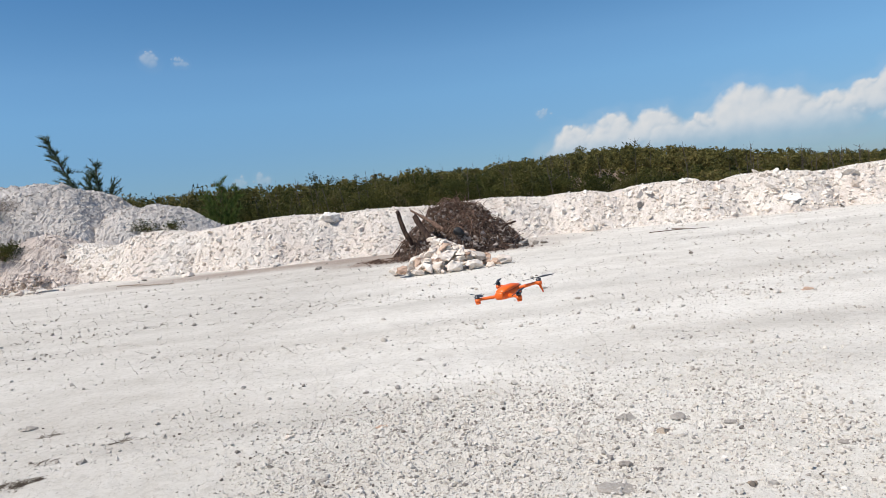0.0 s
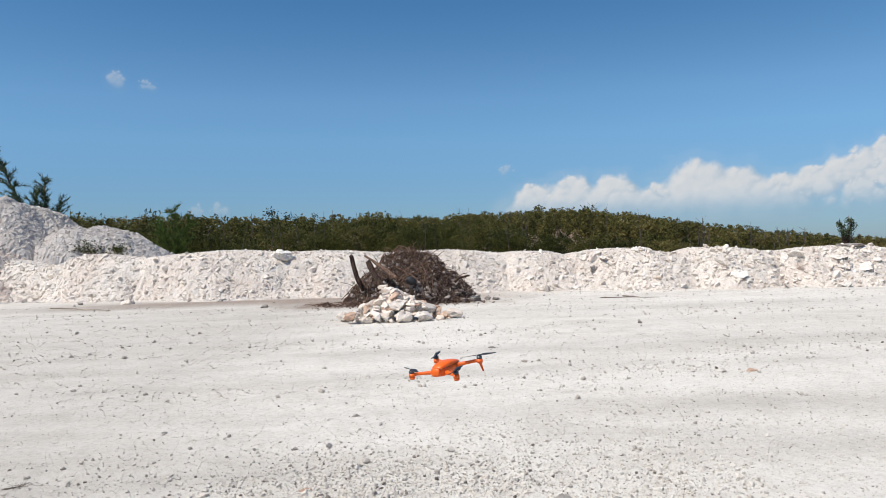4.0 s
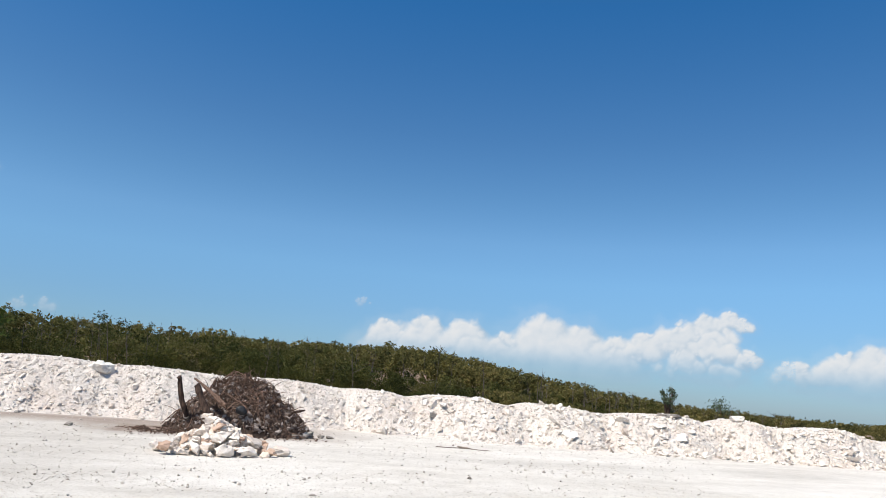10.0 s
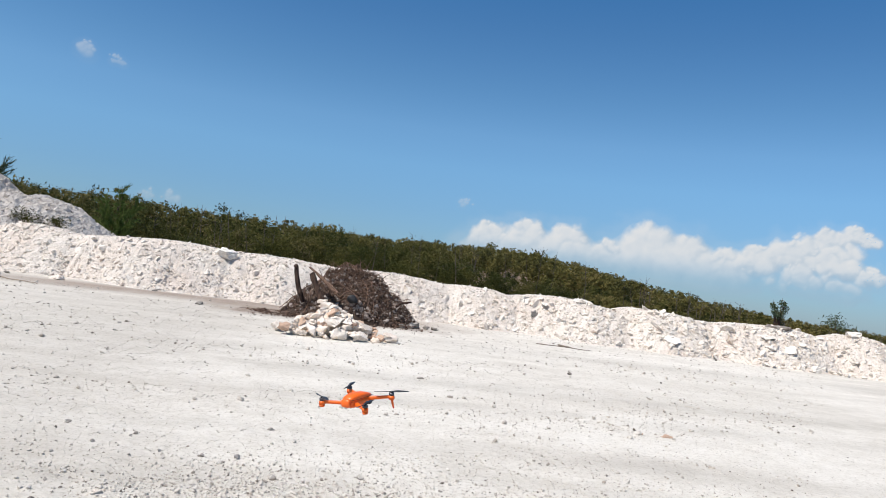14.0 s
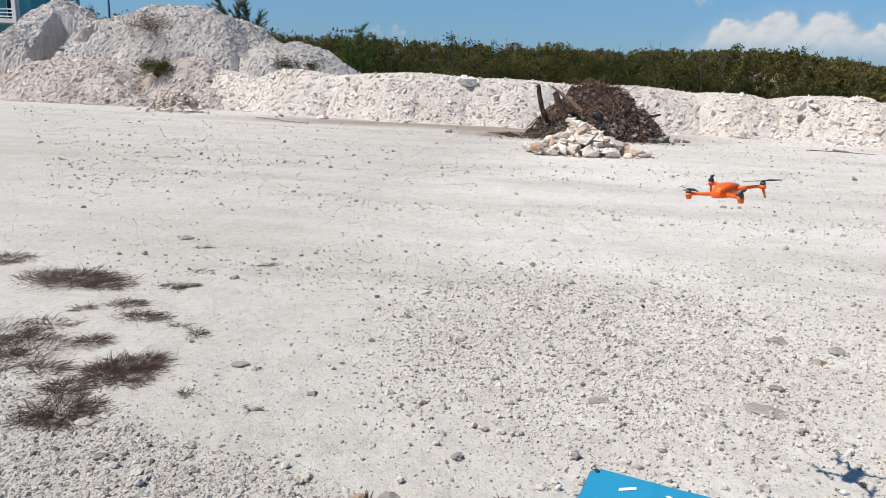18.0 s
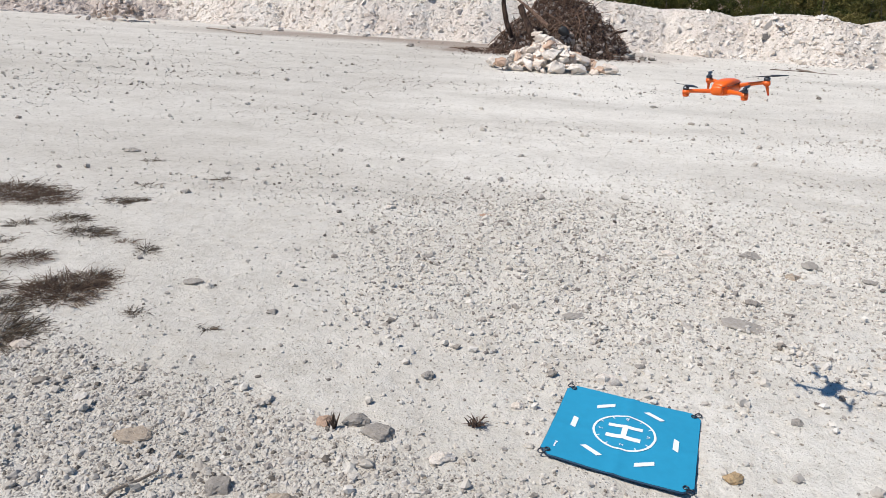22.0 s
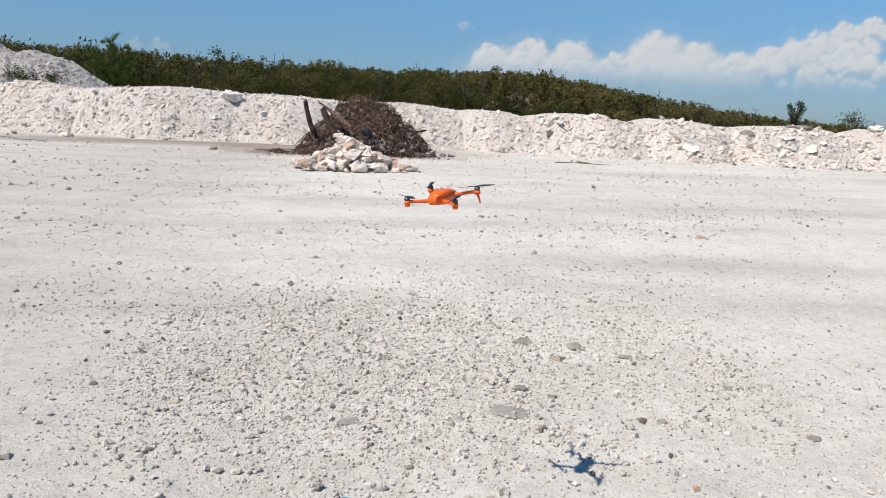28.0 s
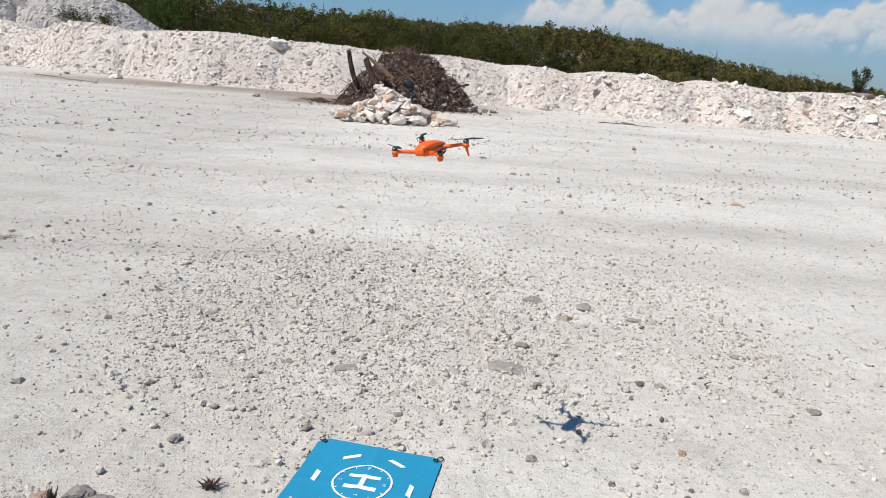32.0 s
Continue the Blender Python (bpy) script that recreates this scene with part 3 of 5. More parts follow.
HEAPS = [
    ("spoil_mound", cut_heap, (-30, -7, 28, 46), GREYHEAP, "tall grey spoil heap with steep cut faces behind the berm"),
    ("spoil_mound", heap(-13.2, 36.0, 3.1, 5.2, 4.6, 131, 0.7), (-20, -6, 30, 42), GREYHEAP, "smaller grey spoil heap with bushes on its flank"),
    ("spoil_mound", heap(-30.0, 38.0, 2.9, 8.0, 5.5, 151, 0.6), (-42, -21, 31, 46), GREYHEAP, "low broad grey spoil heap before the pale building"),
    ("rubble_mound", heap(-16.2, 32.4, 2.1, 4.4, 3.6, 171, 0.7), (-22, -11, 27, 37), PINKHEAP, "low pinkish rubble heap against the berm"),
    ("rubble_mound", heap(-22.0, 31.9, 1.95, 7.0, 3.9, 181, 0.7), (-32, -13, 27, 37), PINKHEAP, "broad pinkish grey rubble heap at the end of the berm"),
]
heaps = []
for name, f, (x0, x1, y0, y1), mat, label in HEAPS:
    heaps.append(heap_object(name, f, x0, x1, y0, y1, 0.09 if mat == GREYHEAP else 0.11, mat, label, "heap"))


# ---- stones on the berm and heaps ----
def on_face(f, n, x0, x1, front, depth, seed):
    """Random places on the side of a heap that shows."""
    rng = np.random.default_rng(seed)
    x = rng.uniform(x0, x1, n)
    y = front(x) + rng.uniform(0, 1, n) * depth
    z = f(x, y)
    ok = z > 0.02
    return np.stack([x, y, z + ground_z(x, y)], 1)[ok], rng


places, rng = on_face(berm_z, 42000, -26, 28, lambda x: ridge_y(x) - 2.9, 3.6, 201)
sizes = np.clip(rng.lognormal(-3.05, 0.6, len(places)) * np.interp(places[:, 0], [-18, -14, -10, 2, 12], [1.25, 1.15, 0.95, 1.0, 1.2]), 0.025, 0.36)
crest = ridge_y(places[:, 0]) - places[:, 1]
sizes *= 0.45 + 0.55 * smooth(0.15, 0.8, crest)
places[:, 2] += sizes * 0.1
tagged(child("loose_stone", strew("loose_stone", STONES, places, sizes, BERM_STONE, 202, 0.7), berm), "small broken limestone pieces", kind="stuff")

for k, (ob, (name, f, box, mat, label)) in enumerate(zip(heaps, HEAPS)):
    n = (26000, 9000, 6000, 8000, 14000)[k]
    places, rng = on_face(f, n, box[0], box[1], lambda x: x * 0 + box[2], (box[3] - box[2]) * 0.62, 211 + k)
    sizes = np.clip(rng.lognormal(-2.95, 0.6, len(places)), 0.035, 0.38)
    tagged(child("loose_stone", strew("loose_stone", STONES, places, sizes, RUBBLE_STONE if k >= 3 else HEAP_STONE, 221 + k, 0.7), ob), "broken stone pieces", kind="stuff")

ROCKS = []
for k in range(10):
    rg = random.Random(300 + k)
    bm = rock_bm(rg, rg.uniform(0.55, 0.85), 12, rg.uniform(1.0, 1.4), 0, 3)
    m = bpy.data.meshes.new("rock")
    bm.to_mesh(m)
    bm.free()
    m.shade_smooth()
    m.set_sharp_from_angle(angle=radians(32))
    m.materials.append(BLOCK)
    ROCKS.append(m)


def rock_like(me, mat):
    m = me.copy()
    m.materials[0] = mat
    return m


rg = random.Random(31)
for i in range(290):
    if i < 190:
        x = rg.uniform(8, 27)
    else:
        x = rg.uniform(-14, 30)
    d = rg.uniform(0.25, 2.3)
    y = float(ridge_y(x)) - d
    z = float(berm_z(x, y))
    if z < 0.0:
        z = 0.0
    s = min(rg.lognormvariate(-1.78, 0.4), 0.5)
    thin = 0.45 if i % 3 == 0 and x > 8 else 1.0
    s *= 1.25 if thin < 1 else 1.0
    child("rock", ROCKS[i % 10], berm, m=pose(x, y, z + s * 0.08 + float(ground_z(x, y)), rg.gauss(0, 25), rg.gauss(0, 25), rg.uniform(0, 360)) @ Matrix.Diagonal((s, s, s * thin, 1)))


def boulder(name, x, y, z, s, mat, label, seed, turn=0.0, lean=0.0, flat=0.7, long=1.3, group="", points=12):
    rg = random.Random(seed)
    bm = rock_bm(rg, flat, points, long, 0, 3)
    me = bpy.data.meshes.new(name)
    bm.to_mesh(me)
    bm.free()
    me.shade_smooth()
    me.set_sharp_from_angle(angle=radians(32))
    me.materials.append(mat)
    ob = new(name, me)
    ob.matrix_basis = pose(x, y, z, lean, 0, turn) @ Matrix.Diagonal((s, s, s, 1))
    return tagged(ob, label, "rock", group)


CHALK = material("chalk_rock", limestone((0.84, 0.80, 0.74), (0.82, 0.77, 0.70), (0.78, 0.72, 0.65), per="object", grain=14.0))
boulder("boulder", -3.25, 26.9, 1.54, 0.62, CHALK, "large pale limestone boulder resting on the berm crest", 415, -12, -18, 0.72, 1.3, "", 24)
boulder("slab_rock", 17.3, 23.75, 1.36, 0.95, GREY_ROCK, "flat grey rock slab lying on the berm crest", 402, 5, 5, 0.35, 1.4)
boulder("boulder", 20.1, 23.3, 1.46, 0.55, CHALK, "pale limestone boulder on the berm crest", 403, 40)
boulder("boulder", 8.2, 25.2, float(berm_z(8.2, 25.2)), 0.42, GREY_ROCK, "brownish grey rock stuck in the berm face", 404, 40)

# ---- the small stone heap by the berm, and sticks ----
PINK = material("pink_rock", limestone((0.76, 0.66, 0.585), (0.68, 0.565, 0.49), (0.50, 0.40, 0.34), per="object", grain=14.0))
PINK_MESH = [rock_like(m, PINK) for m in ROCKS]
small = empty("stone_heap", pose(-14.3, 26.2, float(ground_z(-14.3, 26.2))), "small heap of pinkish broken stones at the berm foot", "heap")
rg = random.Random(41)
for i in range(170):
    a, r = rg.uniform(0, 6.28), min(abs(rg.gauss(0, 0.5)), 1.1)
    s = rg.uniform(0.1, 0.3)
    child("stone", PINK_MESH[i % 10], small, m=pose(math.cos(a) * r * 1.5, math.sin(a) * r, max(0.04, (0.78 - 0.72 * r) * (1 if i % 2 else rg.uniform(0.3, 1))), rg.gauss(0, 30), rg.gauss(0, 30), rg.uniform(0, 360)) @ Matrix.Diagonal((s, s, s, 1)))


def stick(a, b, r, label, seed, bend=0.05, name="stick"):
    rg = random.Random(seed)
    a, b = Vector(a), Vector(b)
    pts = [a.lerp(b, t) + Vector((rg.gauss(0, bend), rg.gauss(0, bend), abs(rg.gauss(0, bend * 0.5)))) * (b - a).length * 0.3 for t in (0, 0.2, 0.4, 0.6, 0.8, 1)]
    bm = tube_bm(pts, [r, r, r * 0.95, r * 0.85, r * 0.75, r * 0.5], 6)
    me = bpy.data.meshes.new(name)
    bm.to_mesh(me)
    bm.free()
    me.materials.append(PALEWOOD if "pale" in label else BARK)
    return tagged(new(name, me), label, "stick")


PALEWOOD = material("weathered_wood", bark_build((0.16, 0.13, 0.10), (0.4, 0.34, 0.28)))
stick((-10.3, 23.9, 0.03), (-7.9, 22.3, 0.03), 0.022, "long pale weathered stick lying on the ground", 51)
stick((6.9, 20.7, 0.04), (8.5, 20.2, 0.04), 0.013, "thin dark dead branch lying on the ground", 52)
stick((7.5, 20.4, 0.10), (8.0, 20.3, 0.05), 0.026, "short pale broken branch stub on the ground", 53)
stick((-1.70, 1.62, 0.012), (-1.58, 1.87, 0.02), 0.006, "thin grey twig on the gravel, pale and dry", 54, 0.12)


# ---- brush pile ----
def mound_z(x, y):
    x, y = np.asarray(x, float), np.asarray(y, float)
    side = np.where(x < 1.2, 2.1, 2.25)
    r = np.hypot((x - 1.2) / side, (y - 22.2) / 1.4)
    z = 1.62 * np.clip(1 - r ** 1.2, 0, None) ** 0.95 + (0.50 * fbm(x * 1.5, y * 1.5, 501, 2) + 0.55 * fbm(x * 4.5, y * 4.5, 505, 2)) * smooth(1.0, 0.7, r)
    return np.where(r < 1, np.maximum(z, 0.0), -0.1)


HEAP_DUST = material("dusty_stone", limestone((0.42, 0.36, 0.32), (0.25, 0.205, 0.18), (0.11, 0.087, 0.073), grain=12.0))
CHAR = material("charred_wood", bark_build((0.022, 0.014, 0.011), (0.12, 0.078, 0.058), 16.0))
TWIG = material("reddish_twig", bark_build((0.075, 0.045, 0.034), (0.30, 0.195, 0.14)))
brush = empty("brush_pile", pose(0, 0, 0), "heap of dark dead branches, roots and soil on the quarry floor", "brush pile")
gx, gy, quads = grid(np.arange(-1.4, 4.0, 0.07), np.arange(20.8, 23.8, 0.07))
child("soil_mound", tri_mesh("soil_mound", np.stack([gx, gy, mound_z(gx, gy)], 1), quads, SOIL, True), brush, "dark brown soil and root mass")
rng = np.random.default_rng(502)
n = 3800
x, y = rng.uniform(-1.2, 3.9, n), rng.uniform(20.9, 23.0, n)
ok = mound_z(x, y) > 0.0
x, y = x[ok], y[ok]
sizes = np.clip(rng.lognormal(-2.6, 0.45, len(x)), 0.03, 0.24)
tagged(child("clod", strew("clod", STONES, np.stack([x, y, mound_z(x, y) + 0.02], 1), sizes, CLOD, 503, 0.8), brush), "dark earth clods and stones", kind="stuff")
rg = random.Random(504)
for i in range(480):
    thick = i < 22
    cx, cy = rg.gauss(1.15, 0.95), rg.uniform(20.95, 22.7)
    cx = min(max(cx, -0.8), 2.9)
    length = rg.uniform(0.9, 1.7) if thick else rg.uniform(0.3, 1.15)
    r = rg.uniform(0.02, 0.036) if thick else rg.uniform(0.005, 0.014)
    head = math.atan2((cy - 22.9) * 0.7, cx - 1.1) + rg.gauss(0, 0.9)
    curl = rg.gauss(0, 1.1)
    px, py, pts, rad = cx - math.cos(head) * length * 0.5, cy - math.sin(head) * length * 0.35, [], []
    lift = rg.uniform(0.0, 0.14)
    for k in range(7):
        pz = max(float(mound_z(px, py)), 0.01) + 0.03 + lift + rg.gauss(0, 0.015)
        pts.append((px, py, pz))
        rad.append(r * (1 - 0.12 * k))
        head += curl / 6 + rg.gauss(0, 0.22)
        px, py = px + math.cos(head) * length / 6, py + math.sin(head) * length / 6 * 0.7
    part("branch", tube_bm(pts, rad, 5), BARK if i % 2 else TWIG, brush)
for i in range(240):
    # thin ends that stick out of the top and the sides
    cx, cy = min(max(rg.gauss(1.4, 0.9), -0.4), 2.9), rg.uniform(21.3, 22.5)
    z = max(float(mound_z(cx, cy)), 0.02)
    up = Vector((rg.gauss(0.3, 0.6), rg.gauss(-0.3, 0.4), rg.uniform(0.1, 0.7))).normalized() * rg.uniform(0.15, 0.6)
    p0 = Vector((cx, cy, z))
    part("branch", tube_bm([p0, p0 + up * 0.5 + Vector((0, 0, 0.04)), p0 + up], [0.011, 0.008, 0.003], 5), TWIG if i % 2 else BARK, brush)
LOGS = [((-0.22, 21.35, 0.45), (-0.62, 21.2, 1.5), 0.085, 0.07), ((0.58, 20.8, 0.2), (-0.10, 20.95, 1.34), 0.125, 0.09), ((0.3, 20.85, 0.05), (0.42, 20.95, 0.6), 0.05, 0.03), ((2.55, 21.3, 0.62), (2.95, 21.1, 0.86), 0.045, 0.03)]
POLES = [((0.75, 20.95, 0.84), (-0.16, 21.4, 1.5), 0.048, 0.03), ((0.62, 20.95, 0.88), (0.06, 21.2, 1.34), 0.045, 0.04), ((1.35, 20.95, 0.78), (0.62, 21.2, 1.2), 0.022, 0.016)]
for a, b, r0, r1 in POLES:
    a, b = Vector(a), Vector(b)
    pts = [a.lerp(b, t) + Vector((rg.gauss(0, 0.012), rg.gauss(0, 0.012), 0.02 * math.sin(t * 3.1))) for t in (0, 0.2, 0.4, 0.6, 0.8, 1)]
    part("pole", tube_bm(pts, [r0 + (r1 - r0) * k / 5 for k in range(6)], 9), TWIG, brush, "lighter brown straight branch", soft=False)
for i in range(60):
    # loose litter beside the heap
    cx, cy = rg.uniform(-1.7, -0.3), rg.uniform(20.7, 22.2)
    head, length = rg.gauss(0.1, 1.2), rg.uniform(0.12, 0.45)
    p = [Vector((cx + math.cos(head) * length * t, cy + math.sin(head) * length * t, 0.03 + rg.uniform(0, 0.12) * math.sin(t * 3.0) * max(0.1, 1 - abs(cx + 0.4) / 2.4))) for t in (0, 0.5, 1)]
    part("branch", tube_bm(p, [0.012, 0.010, 0.004], 5), BARK if i % 2 else TWIG, brush)
for a, b, r0, r1 in LOGS:
    a, b = Vector(a), Vector(b)
    side = (b - a).cross(Vector((0, 1, 0))).normalized()
    pts = [a.lerp(b, t) + side * (0.03 * math.sin(t * 4.2) + rg.gauss(0, 0.012)) + Vector((0, rg.gauss(0, 0.012), 0)) for t in (0, 0.14, 0.28, 0.42, 0.56, 0.7, 0.84, 0.95, 1)]
    rad = [(r0 + (r1 - r0) * k / 8) * 0.86 * rg.uniform(0.85, 1.18) for k in range(9)]
    bm = tube_bm(pts, rad, 11)
    for v in bm.verts:
        v.co += Vector((noise.noise(v.co * 14), noise.noise(v.co * 14 + Vector((9, 0, 0))), 0)) * 0.022
    part("log", bm, CHAR, brush, "charred looking dark tree trunk piece", soft=False)
# black plastic scrap in the heap
bm = bmesh.new()
bmesh.ops.create_icosphere(bm, subdivisions=3, radius=0.13)
for v in bm.verts:
    v.co = Vector((v.co.x * 1.2, v.co.y * 0.8, v.co.z)) * (1 + 0.25 * noise.noise(v.co * 9))
BLACK = material("black_plastic", plain_build((0.014, 0.014, 0.015), 0.6))
part("plastic_scrap", bm, BLACK, brush, "shiny black plastic scrap", m=pose(1.2, 20.98, 0.72))
n = 650
x, y = rng.uniform(-0.6, 3.6, n), rng.uniform(20.9, 22.2, n)
ok = mound_z(x, y) > 0.05
x, y = x[ok], y[ok]
tagged(child("pale_stone", strew("pale_stone", STONES, np.stack([x, y, mound_z(x, y) + 0.05], 1), np.clip(rng.lognormal(-2.5, 0.45, len(x)), 0.04, 0.25), HEAP_DUST, 507, 0.8), brush), "dusty grey stones caught among the roots", kind="stuff")
# bigger stones at the right foot of the heap
for i, (x, y, s) in enumerate(((3.25, 21.5, 0.36), (3.05, 21.3, 0.3), (3.6, 21.6, 0.26), (3.85, 21.7, 0.2), (2.8, 21.2, 0.24), (4.0, 21.8, 0.14))):
    boulder("rock", x, y, s * 0.25, s, GREY_ROCK, "grey brown rock at the foot of the brush pile", 520 + i, i * 50, 0, 0.75, 1.2)

# ---- rock pile ----
pile = empty("rock_pile", pose(0.56, 16.95, 0), "pile of white and tan limestone rocks before the brush pile", "rock pile")
WHITE_MESH = [rock_like(m, WHITE_ROCK) for m in ROCKS]
TAN_MESH = [rock_like(m, TAN_ROCK) for m in ROCKS]
rg = random.Random(61)
BIG = [(-1.08, -0.75, 0.15, 0.44, 1), (-0.72, -0.5, 0.26, 0.34, 1), (-1.3, -0.3, 0.11, 0.32, 0), (0.05, -0.5, 0.34, 0.56, 0), (-0.35, -0.35, 0.36, 0.48, 0), (-0.2, 0.0, 0.55, 0.5, 0), (0.35, -0.35, 0.36, 0.5, 0),
       (0.15, -0.85, 0.13, 0.55, 0), (0.75, -0.3, 0.24, 0.5, 0), (0.95, -0.05, 0.18, 0.42, 1), (1.35, -0.35, 0.11, 0.46, 0), (1.1, -0.6, 0.1, 0.3, 1), (-0.5, -0.8, 0.13, 0.36, 0), (0.6, -0.8, 0.12, 0.4, 0),
       (-0.05, -0.45, 0.5, 0.3, 1), (0.95, 0.25, 0.16, 0.4, 1), (-0.75, -0.1, 0.26, 0.4, 0), (-0.25, -0.75, 0.18, 0.34, 0), (-0.3, 0.05, 0.68, 0.26, 0)]
for i, (x, y, z, s, tan) in enumerate(BIG):
    s, z = s * 0.86, z * 1.14
    child("rock", (TAN_MESH if tan else WHITE_MESH)[i % 10], pile, m=pose(x, y, z, rg.gauss(0, 18), rg.gauss(0, 18), rg.uniform(0, 360)) @ Matrix.Diagonal((s, s, s, 1)))
for i in range(280):
    a, r = rg.uniform(0, 6.28), min(abs(rg.gauss(0, 0.42)), 0.84)
    x, y = math.cos(a) * r * 1.5, -0.2 + math.sin(a) * r * 0.9
    s = rg.uniform(0.10, 0.34) * (1.0 if r < 0.6 else 0.75)
    z = max(0.04, 0.60 - 0.68 * r) * (1 if i % 3 else 0.7) + 0.02
    child("rock", (TAN_MESH if rg.random() < 0.14 else WHITE_MESH)[i % 10], pile, m=pose(x, y, z, rg.gauss(0, 25), rg.gauss(0, 25), rg.uniform(0, 360)) @ Matrix.Diagonal((s, s, s, 1)))


# ---- woods ----
def tuft_leaves(centres, radii, count, size, rng, flat=0.8):
    """Leaf clumps, each a bent pair of triangles, spread through rounded masses. centres: n x 3; radii: n."""
    n = len(centres)
    who = np.repeat(np.arange(n), count)
    d = rng.normal(0, 1, (len(who), 3))
    d /= np.linalg.norm(d, axis=1)[:, None]
    r = radii[who] * (0.15 + 1.05 * rng.random(len(who)) ** 0.75)
    p = centres[who] + d * r[:, None] * np.array([1, 1, flat])
    s = size * rng.uniform(0.55, 1.3, len(who)) * (radii[who] / radii.mean()) ** 0.3
    u = rng.normal(0, 1, (len(who), 3))
    u /= np.linalg.norm(u, axis=1)[:, None]
    w = np.cross(u, rng.normal(0, 1, (len(who), 3)))
    w /= np.linalg.norm(w, axis=1)[:, None]
    u, w = u * s[:, None], w * s[:, None] * 0.55
    v = np.stack([p - u, p + w * 1.3, p + u], 1).reshape(-1, 3)
    f = np.arange(len(v)).reshape(-1, 3)
    return v, f


def woods(name, n, near, far, a0, a1, puffs, count, size, share, mat, label, seed, low=1.0):
    """Scrub trees: each a few rounded masses on a short stem, under the skyline."""
    rng = np.random.default_rng(seed)
    a = rng.uniform(a0, a1, n)
    y = near + (far - near) * rng.random(n) ** 1.4
    x = a * y
    g = ground_z(x, y)
    top = 1.7 + tree_line(a) * y
    share = share * np.interp(a, [0.12, 0.26, 0.6, 0.75], [1.0, low, low, 1.0])
    sway = 0.68 + 0.52 * vnoise(a * 22 + y * 0.05, y * 0.11, seed)
    high = np.clip(top - g, 0.8, 9) * share * rng.uniform(0.7, 1.06, n) * sway
    wide = np.clip(high * rng.uniform(0.42, 0.7, n), 0.7, 2.9)
    cs, rs = [], []
    for k in range(puffs):
        t = rng.uniform(0.2, 1.0, n)
        rad = wide * rng.uniform(0.22, 0.5, n) * (1.1 - 0.45 * t)
        ang = rng.uniform(0, 6.28, n)
        out = wide * rng.uniform(0.1, 1.0, n) * (1.15 - 0.6 * t)
        cs.append(np.stack([x + np.cos(ang) * out, y + np.sin(ang) * out, g + high * t - rad * 0.8], 1))
        rs.append(rad)
    v, f = tuft_leaves(np.concatenate(cs), np.concatenate(rs), count, size, rng)
    return tagged(new(name, tri_mesh(name, v, f, mat)), label, "woods", kind="stuff")


woods("scrub_woods", 320, 46, 58, -0.75, 0.46, 10, 120, 0.08, 1.0, LEAF, "dense dark green scrub woods behind the berm", 601, 0.46)
woods("scrub_woods", 260, 60, 95, -0.75, 0.7, 9, 64, 0.14, 1.02, LEAF, "dark green scrub trees further back", 602, 0.58)
woods("scrub_woods", 280, 42, 85, 0.4, 1.25, 8, 66, 0.09, 0.9, LEAF_HILL, "low olive scrub beyond the berm", 603, 0.55)
woods("hill_woods", 2300, 92, 250, 0.0, 1.3, 6, 40, 0.22, 0.93, LEAF_HILL, "olive green wooded hill in the distance", 604)
woods("hill_woods", 700, 92, 230, -0.9, 0.1, 6, 26, 0.30, 1.05, LEAF_HILL, "olive green woods in the distance", 605)


def stems(name, n, near, far, a0, a1, label, seed):
    """Thin pale stems and bare tops among the scrub."""
    rg = random.Random(seed)
    bm = bmesh.new()
    for i in range(n):
        y = near + (far - near) * rg.random()
        a = rg.uniform(a0, a1)
        x = a * y
        g = float(ground_z(x, y))
        top = (1.7 + float(tree_line(a)) * y - g) * rg.uniform(0.75, 1.08)
        lean = rg.gauss(0, 0.10) * top
        foot = Vector((x, y - 1.2, g))
        tip = foot + Vector((lean, 0, top))
        r = rg.uniform(0.018, 0.04)
        tube_bm([foot, foot.lerp(tip, 0.5) + Vector((rg.gauss(0, 0.1), 0, 0)), tip], [r, r * 0.7, r * 0.25], 5, bm)
        for k in range(4):
            t = rg.uniform(0.55, 0.95)
            p = foot.lerp(tip, t)
            tube_bm([p, p + Vector((rg.gauss(0, 0.35), rg.gauss(0, 0.2), rg.uniform(0.15, 0.55)))], [r * 0.4, r * 0.15], 4, bm)
    me = bpy.data.meshes.new(name)
    bm.to_mesh(me)
    bm.free()
    me.materials.append(STEM)
    return tagged(new(name, me), label, "woods", kind="stuff")


STEM = material("scrub_stem", bark_build((0.07, 0.06, 0.05), (0.2, 0.175, 0.15), 6.0))
stems("scrub_stem", 75, 46, 56, -0.6, 0.5, "thin grey bare stems among the scrub", 641)
stems("scrub_stem", 40, 44, 60, 0.45, 0.95, "thin grey bare stems beyond the berm", 642)


# ---- clouds: a far backdrop ----
def cloud_build(nt, bsdf):
    dens = nt.nodes.new("ShaderNodeAttribute")
    dens.attribute_name = "dens"
    # sunlit tops and shaded bases are painted into the cloud's own glow
    lit = nt.nodes.new("ShaderNodeAttribute")
    lit.attribute_name = "lit"
    em = nt.nodes.new("ShaderNodeEmission")
    em.inputs[1].default_value = 0.66
    nt.links.new(ramp(nt, lit.outputs["Fac"], [(0.0, (0.40, 0.55, 0.72)), (0.4, (0.62, 0.73, 0.84)), (0.75, (0.88, 0.92, 0.96)), (1.0, (1, 1, 1))]), em.inputs[0])
    clear = nt.nodes.new("ShaderNodeBsdfTransparent")
    m = nt.nodes.new("ShaderNodeMixShader")
    nt.links.new(dens.outputs["Fac"], m.inputs[0])
    nt.links.new(clear.outputs[0], m.inputs[1])
    nt.links.new(em.outputs[0], m.inputs[2])
